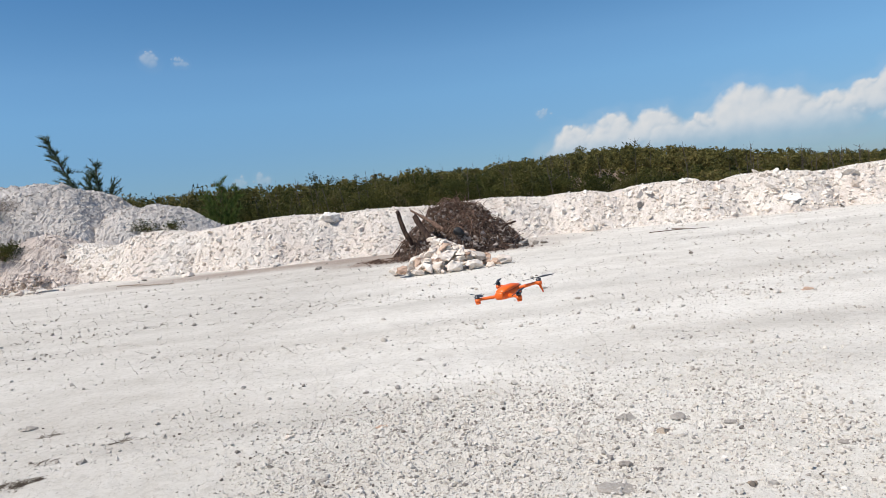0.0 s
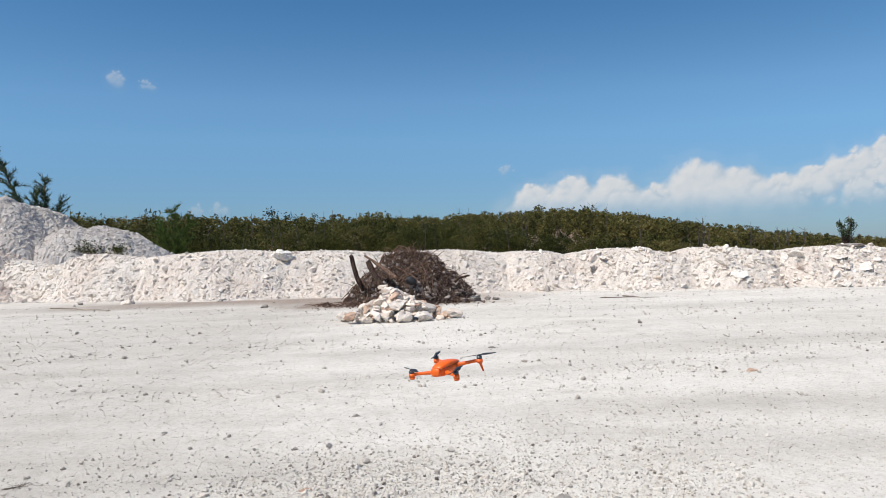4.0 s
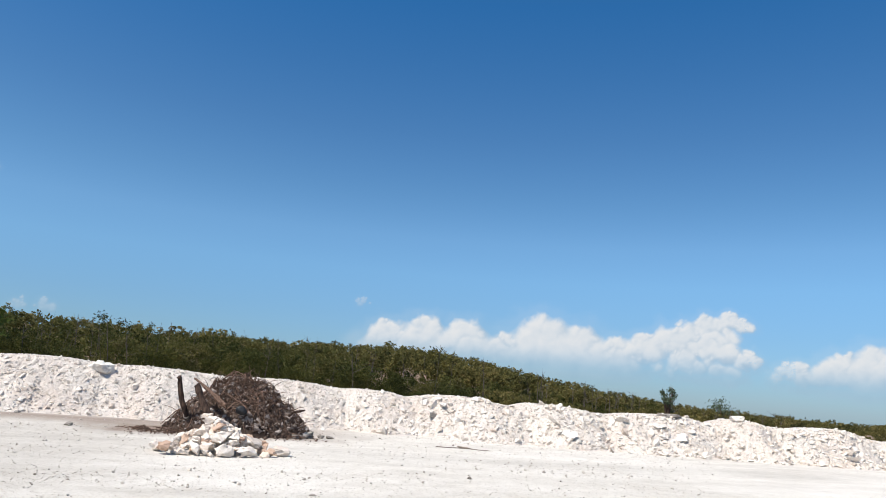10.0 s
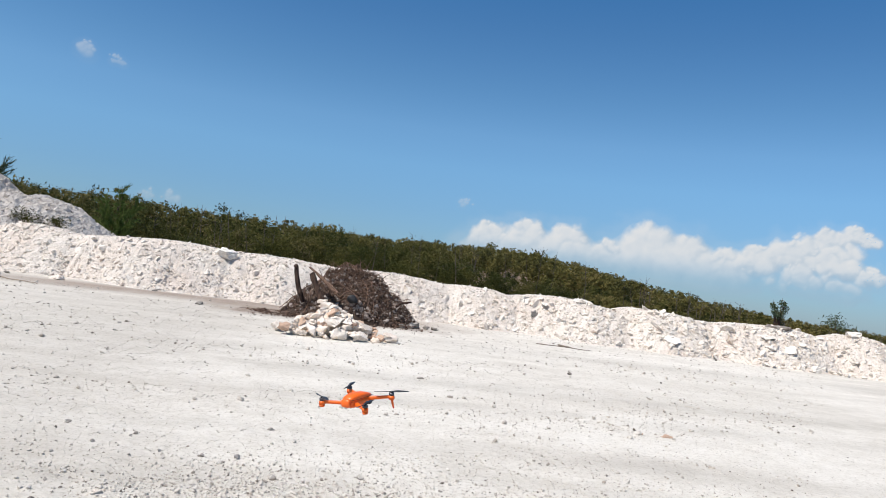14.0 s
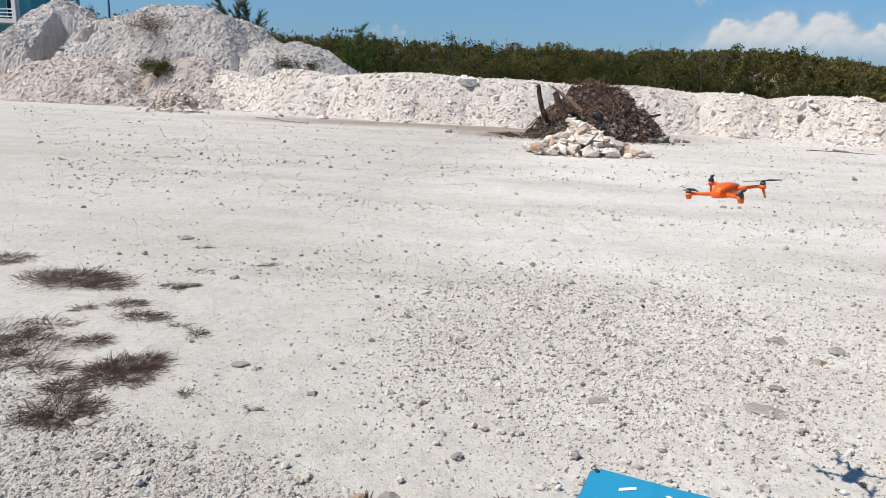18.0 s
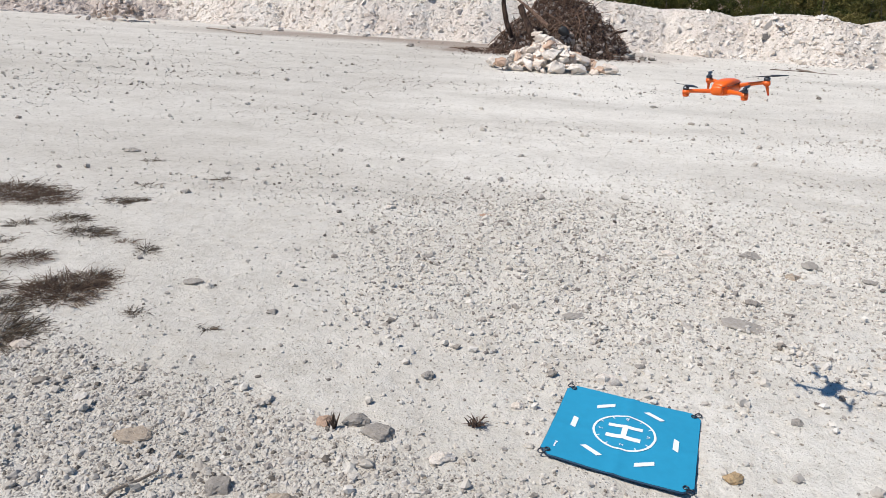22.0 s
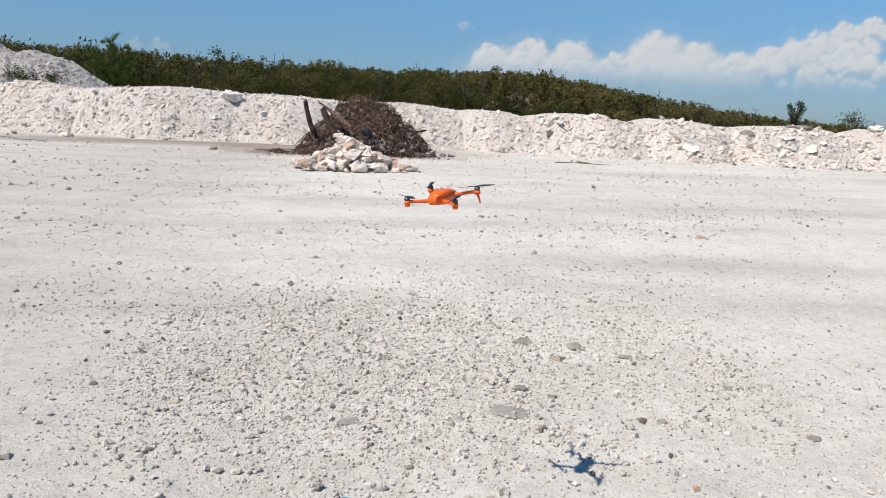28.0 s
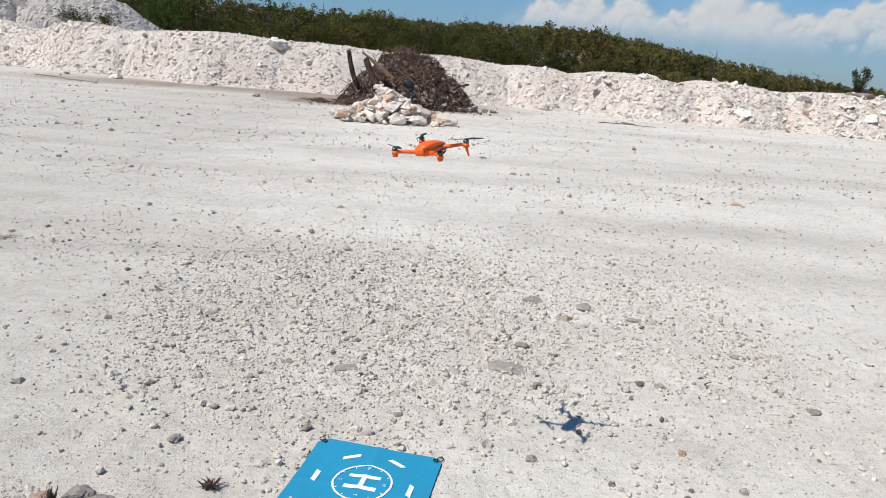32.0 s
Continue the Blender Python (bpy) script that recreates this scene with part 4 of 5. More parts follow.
    nt.links.new(m.outputs[0], nt.nodes["Material Output"].inputs[0])


CLOUD = material("cloud_vapour", cloud_build)


def cloud(az0, az1, el0, el1, cells, seed, strength=1.0, wisp=False, step=0.065):
    """A bank on a far sphere. cells: heading, top, half width and base of each heap, in degrees."""
    rg = random.Random(seed)
    a, e, quads = grid(np.arange(az0, az1, step), np.arange(el0, el1, step))
    heap_sum, shade = np.full(a.shape, 1e-6), np.zeros(a.shape)
    wob_a, wob_e = a + 0.8 * fbm(a * 1.2, e * 1.2, seed, 4), e + 0.8 * fbm(a * 1.2 + 40, e * 1.2, seed + 3, 4)
    if wisp:
        wob_a, wob_e = a + 0.3 * (wob_a - a), e + 0.3 * (wob_e - e)
    lobes = []
    for az, top, half, base in cells:
        for k in range(46 if not wisp else 16):
            t = rg.random()
            r = (top - base) * rg.uniform(0.13, 0.44) * (1.15 - 0.5 * t)
            lobes.append((az + half * rg.uniform(-1, 1) * (1.05 - 0.75 * t), base + (top - base - r) * t, r))
    for px, pe, r in lobes:
        # each lobe carries painted shading, as a ball lit from the upper left
        u, w = (wob_a - px) / r, (wob_e - pe) / (r * 0.9)
        d2 = u * u + w * w
        weight = np.exp(5.0 * np.clip(1 - np.sqrt(d2), -2.5, 1))
        heap_sum += weight
        shade += weight * np.clip(-0.42 * u + 0.52 * w + 0.72 * np.sqrt(np.clip(1 - d2, 0.02, 1)), 0, 1)
    base_el = min(c[3] for c in cells) - 0.4
    field = np.log(heap_sum) / 5.0
    thick = field + 0.30 * fbm(a * 2.0, e * 2.0, seed + 7, 3)
    low = smooth(el0, el0 + (el1 - el0) * 0.45, e)
    dens = smooth(-0.04, 0.75, thick) ** 0.8 * (0.08 + 0.84 * low) * strength
    veil = (0.34 if not wisp else 0.3) * strength * smooth(-1.0, 0.1, field + 0.6 * fbm(a * 0.8, e * 1.8, seed + 9, 4)) * (1 - 0.75 * low)
    dens = np.maximum(dens, veil)
    edge = smooth(az0, az0 + 1.2, a) * smooth(az1, az1 - 1.2, a) * smooth(el0, el0 + 0.9, e) * smooth(el1, el1 - 0.5, e)
    light = np.clip((0.22 + 0.85 * shade / heap_sum + 0.30 * fbm(a * 1.5, e * 1.5, seed + 21, 5)) * (0.5 + 0.55 * smooth(base_el, base_el + 2.2, e)), 0, 1)
    R = 3900.0
    ra, re_ = np.radians(a), np.radians(e)
    v = np.stack([np.sin(ra) * np.cos(re_), np.cos(ra) * np.cos(re_), np.sin(re_)], 1) * R
    me = tri_mesh("cloud", v, quads, CLOUD, True)
    for key, val in (("dens", dens * edge), ("lit", light)):
        me.attributes.new(key, "FLOAT", "POINT").data.foreach_set("value", val.astype(np.float32))
    ob = tagged(new("cloud", me), "white heaped cloud low over the horizon" if not wisp else "faint small wisp of cloud in the blue sky", "cloud", kind="structure")
    ob.visible_shadow = False
    return ob


cloud(8, 44.5, 0.8, 8.6, [(13.6, 4.9, 2.2, 2.2), (16.6, 5.6, 2.2, 2.2), (20.0, 5.5, 2.4, 2.2), (23.2, 4.6, 2.0, 2.2), (26.2, 6.7, 2.4, 2.2), (29.2, 5.6, 2.2, 2.2), (31.8, 4.8, 1.8, 2.3),
                          (34.0, 5.4, 1.4, 3.2), (36.5, 6.6, 2.0, 4.0), (38.6, 7.0, 1.8, 4.9), (40.2, 7.2, 1.4, 5.8), (37.5, 4.2, 3.0, 2.4), (38.8, 5.6, 2.2, 3.4), (41.5, 4.4, 0.8, 3.2)], 701)
cloud(40.5, 66, 0.6, 7.4, [(44.5, 3.9, 1.8, 2.3), (47.5, 4.6, 1.6, 2.4), (49.4, 5.2, 1.3, 2.4), (53, 4.4, 1.8, 2.0), (58, 5.0, 2.0, 2.2), (62, 4.2, 1.4, 2.0)], 703)
cloud(-20.5, -13.5, 11.3, 14.6, [(-18.3, 13.5, 0.7, 12.4), (-16.4, 12.9, 0.8, 12.3)], 705, 0.42, True)
cloud(9.6, 13.4, 5.0, 7.6, [(11.5, 6.6, 0.8, 5.8)], 707, 0.45, True)
cloud(-15.5, -8.8, 2.0, 5.2, [(-13.0, 3.9, 0.7, 3.0), (-11.3, 4.0, 0.7, 3.0)], 709, 0.36, True)


# ---- gravel ----
PEBBLE_MIX = material("mixed_pebble", limestone((0.60, 0.55, 0.49), (0.46, 0.41, 0.36), (0.20, 0.17, 0.145)))

def drop(n, draw, lo, hi, mean, spread, seed, mat, name, label, sink=0.12, weight=None, protos=PEBBLES, soft=False):
    rng = np.random.default_rng(seed)
    x, y = draw(rng, n)
    if weight is not None:
        keep = rng.random(n) < weight(x, y)
        x, y = x[keep], y[keep]
    u, w = (x + 0.015) * 0.955 - (y - 2.305) * 0.296, (x + 0.015) * 0.296 + (y - 2.305) * 0.955
    off_pad = np.maximum(np.abs(u), np.abs(w)) > 0.272
    x, y = x[off_pad], y[off_pad]
    s = np.clip(rng.lognormal(math.log(mean), spread, len(x)), lo, hi)
    z = floor_z(x, y) + s * sink
    return tagged(new(name, strew(name, protos, np.stack([x, y, z], 1), s, mat, seed + 1, 0.5, soft)), label, "gravel", kind="stuff")


def cobble(rng):
    """A worn, pitted stone."""
    bm = bmesh.new()
    bmesh.ops.create_icosphere(bm, subdivisions=2, radius=0.5)
    off = Vector((rng.uniform(-50, 50), rng.uniform(-50, 50), 0))
    sx, sz = rng.uniform(1.0, 1.45), rng.uniform(0.55, 0.85)
    for v in bm.verts:
        k = 1 + 0.55 * noise.noise(v.co * 3.2 + off) + 0.6 * noise.noise(v.co * 8.0 + off)
        v.co = Vector((v.co.x * sx * k, v.co.y * k, v.co.z * sz * k))
    return bm


COBBLES = [arrays(cobble(ROCK)) for _ in range(14)]
CRUMBS = [arrays(chunk(ROCK, ROCK.uniform(0.6, 0.9), ROCK.uniform(1, 1.4), 6)) for _ in range(12)]

drop(120000, lambda r, n: (r.uniform(-4.2, 1.0, n), r.uniform(0.1, 3.1, n)), 0.004, 0.032, 0.0076, 0.6, 821, PEBBLE_COARSE, "coarse_gravel", "loose white crushed limestone gravel on the ground", 0.02, edge_left)
drop(150000, lambda r, n: (r.uniform(-2.4, 3.4, n), r.uniform(1.4, 6.8, n)), 0.004, 0.042, 0.0078, 0.62, 823, PEBBLE, "gravel", "scattered pale limestone pebbles on the quarry floor", 0.22, patch)
drop(20000, lambda r, n: (r.uniform(-4.5, 5.0, n), 1.2 + 8.0 * r.random(n) ** 1.3), 0.004, 0.022, 0.0085, 0.4, 825, PEBBLE, "fine_gravel", "thin scatter of small pale pebbles", 0.1, lambda x, y: 0.25 + 0.75 * clumps(x, y), CRUMBS)


def far_draw(r, n):
    y = 5.0 + 20.5 * r.random(n) ** 0.85
    return r.uniform(-0.82, 0.82, n) * y, y


drop(34000, far_draw, 0.006, 0.10, 0.0125, 0.66, 827, PEBBLE_MIX, "strewn_stone", "small grey stones strewn over the open ground", 0.15,
     lambda x, y: np.clip(0.16 + 2.6 * (fbm(x * 0.35, y * 0.9, 831, 4) + 0.04), 0.03, 1))
drop(900, lambda r, n: (r.uniform(-2.6, 3.4, n), r.uniform(1.5, 7.0, n)), 0.010, 0.055, 0.017, 0.5, 829, PEBBLE_GREY, "strewn_stone", "larger grey and white pebbles close by", 0.12, lambda x, y: 0.15 + 0.85 * patch(x, y))
drop(42000, lambda r, n: (r.uniform(-3.6, 3.4, n), 0.8 + 5.0 * r.random(n) ** 1.2), 0.003, 0.009, 0.0052, 0.35, 841, PEBBLE, "crumb", "fine limestone crumbs among the gravel", 0.1, lambda x, y: 0.2 + 0.8 * np.maximum(edge_left(x, y), clumps(x, y)), CRUMBS)
drop(70000, lambda r, n: (r.uniform(-0.8, 0.8, n) * (4.5 + 11 * r.random(n)), 4.5 + 10.5 * r.random(n) ** 1.1), 0.007, 0.03, 0.0125, 0.4, 843, PEBBLE, "crumb", "fine limestone crumbs strewn over the open ground", 0.12,
     lambda x, y: np.clip(0.3 + 2.2 * fbm(x * 0.8, y * 1.5, 851, 4), 0.04, 1), CRUMBS)
drop(4600, lambda r, n: (r.uniform(-4.2, 1.0, n), r.uniform(0.1, 3.1, n)), 0.009, 0.05, 0.0140, 0.5, 861, PEBBLE_COARSE, "coarse_stone", "worn pale limestone stones in the gravel", 0.08, lambda x, y: edge_left(x, y) * clumps(x, y), COBBLES)
drop(600, lambda r, n: (r.uniform(-2.4, 3.2, n), r.uniform(1.4, 6.0, n)), 0.014, 0.045, 0.019, 0.4, 863, PEBBLE_COARSE, "coarse_stone", "worn pale limestone stones scattered on the dust", 0.08, lambda x, y: 0.1 + patch(x, y), COBBLES)

drop(19000, lambda r, n: far_draw(r, n), 0.010, 0.09, 0.0165, 0.58, 867, PEBBLE_MIX, "strewn_stone", "scattered grey and pinkish stones on the far quarry floor", 0.18,
     lambda x, y: smooth(7, 10, y) * np.clip(0.25 + 2.4 * fbm(x * 0.28, y * 0.7, 869, 4) + 0.5 * np.exp(-((x + 9) / 4.5) ** 2 - ((y - 15.5) / 4.5) ** 2), 0.03, 1))
drop(1700, lambda r, n: (r.normal(0.7, 2.0, n), r.normal(21.2, 0.8, n)), 0.02, 0.10, 0.032, 0.5, 865, CLOD, "soil_crumb", "dark crumbs of soil and bark about the brush pile", 0.15, lambda x, y: smooth(3.4, 1.4, np.abs(x - 0.9)) * smooth(19.9, 20.8, y) * 0.8)

COBBLE = material("cobble_stone", limestone((0.64, 0.59, 0.53), (0.50, 0.455, 0.405), (0.24, 0.21, 0.18), per="object", grain=70.0, shady=0.2))
COBBLE_MESH = [tri_mesh("cobble", v, f, COBBLE) for v, f in COBBLES]
rg = random.Random(871)
left = 290
while left:
    x, y = rg.uniform(-2.3, 1.6), rg.uniform(1.35, 4.6)
    u, w = (x + 0.015) * 0.955 - (y - 2.305) * 0.296, (x + 0.015) * 0.296 + (y - 2.305) * 0.955
    here = max(float(edge_left(np.array(x), np.array(y))), 0.45 * float(patch(np.array(x), np.array(y))), 0.06)
    if max(abs(u), abs(w)) < 0.29 or rg.random() > here:
        continue
    k = min(rg.lognormvariate(-3.85, 0.36), 0.055)
    child("cobble", COBBLE_MESH[left % 14], ground, m=pose(x, y, float(floor_z(x, y)) + k * 0.12, rg.gauss(0, 14), rg.gauss(0, 14), rg.uniform(0, 360)) @ Matrix.Diagonal((k, k, k, 1)))
    left -= 1

LOOSE = [
    ("flat_stone", 0.756, 3.38, 0.19, GREY_ROCK, 0.16, 1.45, -25, "flat grey stone half sunk in the dust"),
    ("stone", 1.16, 4.52, 0.135, GREY_ROCK, 0.5, 1.3, 10, "grey brown stone on the quarry floor"),
    ("stone", 1.49, 4.37, 0.13, GREY_ROCK, 0.4, 1.3, 60, "dark grey flat stone on the quarry floor"),
    ("stone", 1.30, 4.17, 0.11, TAN_ROCK, 0.45, 1.2, 40, "brownish pitted stone on the quarry floor"),
    ("stone", -1.30, 5.03, 0.085, WHITE_ROCK, 0.7, 1.2, 0, "single pale stone on smooth dust"),
    ("stone", -0.02, 2.69, 0.10, WHITE_ROCK, 0.55, 1.3, 20, "pale stone lying beside the landing pad"),
    ("stone", 0.325, 2.10, 0.075, TAN_ROCK, 0.75, 1.2, 30, "orange brown stone beside the landing pad"),
    ("stone", 0.531, 1.972, 0.06, TAN_ROCK, 0.6, 1.2, 80, "small orange brown stone on pale dust"),
    ("stone", -1.15, 1.756, 0.105, TAN_ROCK, 0.8, 1.2, 15, "rounded tan stone in the gravel"),
    ("flat_stone", -1.77, 2.03, 0.125, TAN_ROCK, 0.3, 1.5, 5, "long flat tan stone in the gravel"),
    ("flat_stone", -0.91, 2.17, 0.12, GREY_ROCK, 0.4, 1.4, -10, "flat brown grey stone in the gravel"),
    ("stone", -1.125, 2.23, 0.075, TAN_ROCK, 0.7, 1.1, 50, "reddish brown stone standing in the gravel"),
    ("stone", -1.01, 2.245, 0.10, GREY_ROCK, 0.6, 1.3, 0, "grey stone in the gravel"),
    ("stone", -0.782, 2.62, 0.065, GREY_ROCK, 0.7, 1.1, 10, "small grey stone on the dust"),
    ("stone", -0.676, 2.07, 0.09, WHITE_ROCK, 0.6, 1.3, 35, "white stone in the gravel"),
    ("stone", -1.37, 1.81, 0.10, GREY_ROCK, 0.6, 1.2, 70, "grey stone in the gravel"),
    ("stone", -1.80, 1.63, 0.10, GREY_ROCK, 0.7, 1.2, 20, "dark grey stone in the gravel"),
    ("stone", -0.407, 2.43, 0.06, WHITE_ROCK, 0.6, 1.2, 0, "small white stone on the dust"),
    ("flat_stone", -0.105, 3.33, 0.10, GREY_ROCK, 0.25, 1.5, 30, "flat grey stone sunk in the dust"),
    ("stone", 0.90, 3.68, 0.085, GREY_ROCK, 0.5, 1.3, -20, "small dark stone on the dust"),
    ("stone", 0.153, 4.24, 0.10, GREY_ROCK, 0.3, 1.3, 0, "flat grey stone on the gravel patch"),
    ("stone", 0.606, 4.45, 0.10, WHITE_ROCK, 0.35, 1.3, 0, "flat pale stone on the gravel patch"),
    ("stone", 1.74, 4.14, 0.085, GREY_ROCK, 0.4, 1.2, 0, "grey stone on the quarry floor"),
    ("stone", 1.054, 3.56, 0.06, GREY_ROCK, 0.5, 1.2, 0, "small grey stone on the quarry floor"),
    ("stone", 1.446, 3.24, 0.055, TAN_ROCK, 0.6, 1.2, 0, "small brown stone on the quarry floor"),
    ("stone", 0.68, 2.48, 0.055, GREY_ROCK, 0.5, 1.3, 0, "small grey stone near the landing pad"),
    ("stone", 0.145, 2.85, 0.045, GREY_ROCK, 0.6, 1.2, 0, "small dark pebble near the landing pad"),
    ("stone", -0.927, 4.05, 0.075, GREY_ROCK, 0.5, 1.3, 0, "small grey stone on the dust"),
    ("stone", -2.11, 3.38, 0.095, GREY_ROCK, 0.45, 1.3, 20, "small grey stone near the dry grass"),
    ("stone", -1.60, 3.11, 0.06, GREY_ROCK, 0.6, 1.2, 0, "small grey stone near the dry grass"),
    ("stone", -2.54, 2.59, 0.09, WHITE_ROCK, 0.5, 1.3, 0, "white stone beside the dry grass"),
    ("stone", 1.366, 2.54, 0.045, TAN_ROCK, 0.8, 1.0, 0, "dark red brown pebble on the dust"),
    ("stone", 2.18, 3.61, 0.085, GREY_ROCK, 0.4, 1.3, 0, "grey stone on the quarry floor"),
    ("stone", 2.25, 2.95, 0.07, GREY_ROCK, 0.5, 1.3, 0, "grey stone on the quarry floor"),
    ("stone", 4.80, 8.53, 0.16, TAN_ROCK, 0.4, 1.5, 10, "reddish brown stone out on the open ground"),
    ("stone", 4.45, 8.6, 0.10, TAN_ROCK, 0.4, 1.4, 60, "small reddish stone out on the open ground"),
    ("stone", -3.9, 6.25, 0.15, GREY_ROCK, 0.4, 1.5, 0, "grey flat stone beyond the dry grass"),
    ("stone", -0.585, 5.03, 0.09, TAN_ROCK, 0.2, 1.4, 0, "crumbled reddish clod on the dust"),
    ("stone", -0.26, 7.27, 0.08, GREY_ROCK, 0.6, 1.2, 0, "small grey stone on the open ground"),
    ("stone", 1.94, 11.58, 0.12, GREY_ROCK, 0.6, 1.2, 0, "small grey stone on the open ground"),
    ("stone", -3.2, 21.6, 0.25, GREY_ROCK, 0.7, 1.2, 0, "grey stone between the berm and the brush pile"),
    ("stone", -8.3, 25.2, 0.42, WHITE_ROCK, 0.6, 1.4, 0, "pale stone at the foot of the berm"),
    ("stone", -5.2, 25.1, 0.22, GREY_ROCK, 0.7, 1.2, 0, "grey stone at the foot of the berm"),
    ("stone", -10.0, 25.6, 0.2, GREY_ROCK, 0.7, 1.2, 0, "grey stone at the foot of the berm"),
]
for i, (name, x, y, s, mat, flat, long, turn, label) in enumerate(LOOSE):
    s *= 0.85
    if mat == TAN_ROCK and "red" not in label and "orange" not in label:
        mat = BROWN_ROCK
    if "orange" in label:
        mat = ORANGE_ROCK
    boulder(name, x, y, float(floor_z(x, y)) + s * flat * 0.16, s, mat, label, 900 + i, turn, 0, flat, long, "loose stones on the floor", 24)


# ---- dry grass ----
def blades(n, spread, high, seed, lean=(0.18, 0.08), deep=0.8):
    """Thin bent blades that fan out of a tuft."""
    rng = np.random.default_rng(seed)
    a, r = rng.uniform(0, 6.28, n), spread * np.sqrt(rng.random(n))
    base = np.stack([np.cos(a) * r, np.sin(a) * r * deep, np.zeros(n)], 1)
    base[:, :2] += rng.normal(0, spread * 0.22, (n, 2))
    out = np.stack([np.cos(a) * 0.7 + lean[0] + rng.normal(0, 0.45, n), np.sin(a) * 0.7 + lean[1] + rng.normal(0, 0.5, n), rng.uniform(0.05, 1.0, n) ** 1.3], 1)
    out /= np.linalg.norm(out, axis=1)[:, None]
    length = high * rng.uniform(0.35, 1.25, n)
    side = np.cross(out, rng.normal(0, 1, (n, 3)))
    side /= np.linalg.norm(side, axis=1)[:, None]
    w = rng.uniform(0.0009, 0.0022, n)[:, None]
    vs = []
    for t, k in ((0, 1.0), (0.4, 0.9), (0.75, 0.6), (1.0, 0.15)):
        p = base + out * (length * t)[:, None] - np.array([0, 0, 1]) * (length * 0.45 * t * t)[:, None]
        p[:, 2] = np.maximum(p[:, 2], 0.004)
        vs += [p - side * w * k, p + side * w * k]
    v = np.stack(vs, 1).reshape(-1, 3)
    one = np.array([[0, 1, 3, 2], [2, 3, 5, 4], [4, 5, 7, 6]])
    f = (one[None] + (np.arange(n) * 8)[:, None, None]).reshape(-1, 4)
    return v, f


def grass(x, y, spread, deep, high, n, seed, label, mat=None):
    v, f = blades(n, spread, high, seed, deep=deep)
    tuft = empty("grass_tuft", pose(x, y, float(floor_z(x, y)) - 0.003), label, "grass", "dry grass tufts")
    tagged(child("blade", tri_mesh("blade", v, f, mat or DRY), tuft), kind="stuff")
    return tuft


RUSTY = material("rusty_grass", leaf_build([(0.0, (0.07, 0.048, 0.036)), (0.5, (0.155, 0.108, 0.078)), (1.0, (0.29, 0.215, 0.16))]))
TUFTS = [(-2.70, 3.16, 0.20, 1.0, 0.17, 1500, 1), (-2.62, 3.3, 0.14, 1.0, 0.15, 420, 1), (-2.72, 2.66, 0.18, 1.0, 0.16, 620, 0), (-2.86, 2.9, 0.12, 0.8, 0.14, 240, 0), (-3.39, 3.32, 0.26, 1.2, 0.17, 1100, 0), (-3.75, 3.5, 0.28, 1.1, 0.16, 800, 0),
         (-4.0, 4.70, 0.34, 0.7, 0.17, 900, 1), (-4.3, 4.75, 0.24, 0.9, 0.15, 480, 1), (-3.7, 4.62, 0.18, 0.8, 0.14, 330, 1), (-3.31, 4.23, 0.13, 1.0, 0.13, 240, 0), (-3.05, 4.0, 0.17, 0.6, 0.13, 260, 0), (-3.55, 3.76, 0.19, 0.5, 0.13, 220, 1),
         (-4.92, 5.11, 0.2, 1.0, 0.15, 320, 1), (-2.57, 3.80, 0.05, 1.0, 0.13, 60, 0), (-2.22, 2.97, 0.06, 0.6, 0.10, 60, 0), (-3.21, 4.71, 0.1, 0.8, 0.12, 130, 0), (-3.53, 4.07, 0.08, 0.8, 0.11, 110, 0), (-3.09, 4.78, 0.05, 1.0, 0.07, 90, 0),
         (-3.22, 5.15, 0.06, 1.0, 0.13, 40, 0), (-1.83, 2.88, 0.035, 0.6, 0.08, 26, 0), (-3.11, 3.52, 0.10, 0.8, 0.13, 150, 1), (-2.73, 3.88, 0.06, 0.6, 0.1, 40, 1), (-2.75, 5.5, 0.06, 1.0, 0.14, 40, 0), (-3.55, 5.9, 0.05, 1.0, 0.14, 30, 0), (-3.1, 3.1, 0.12, 0.6, 0.16, 110, 0)]
for i, (x, y, spread, deep, high, n, rust) in enumerate(TUFTS):
    grass(x, y, spread * 0.85, deep * 0.85, high * 0.75, int(n * 1.7), 950 + i, "rust brown matted dry grass tuft on pale dust" if rust else "grey brown dry grass tuft on pale dust", RUSTY if rust else DRY)

# a dead sprig by the pad, and bits of twig
sprig = empty("dead_sprig", pose(-0.57, 2.28, float(floor_z(-0.57, 2.28))), "small dark dead sprig on the gravel beside the landing pad", "plant")
rg = random.Random(98)
for i in range(34):
    a, t = rg.uniform(0, 6.28), rg.uniform(0.012, 0.042)
    top = Vector((math.cos(a) * t, math.sin(a) * t, rg.uniform(0.004, 0.04)))
    foot = Vector((rg.gauss(0, 0.010), rg.gauss(0, 0.010), 0.002))
    part("twig", tube_bm([foot, foot + top * 0.6 + Vector((rg.gauss(0, 0.004), rg.gauss(0, 0.004), 0.006)), foot + top], [0.0028, 0.0022, 0.001], 5), BARK, sprig)
# a dry weed between two stones in the gravel
weed = empty("dry_weed", pose(-1.085, 2.19, float(floor_z(-1.085, 2.19))), "small brown green dry weed between stones in the gravel", "plant")
for i in range(22):
    a, t = rg.uniform(0, 6.28), rg.uniform(0.006, 0.022)
    top = Vector((math.cos(a) * t, math.sin(a) * t, rg.uniform(0.03, 0.075)))
    foot = Vector((rg.gauss(0, 0.006), rg.gauss(0, 0.006), 0))
    part("blade", tube_bm([foot, foot + top * 0.6, foot + top], [0.0024, 0.002, 0.0006], 4), RUSTY, weed)
stick((1.76, 3.15, 0.01), (1.85, 3.24, 0.02), 0.004, "bent dark twig on the pale dust", 55, 0.3)
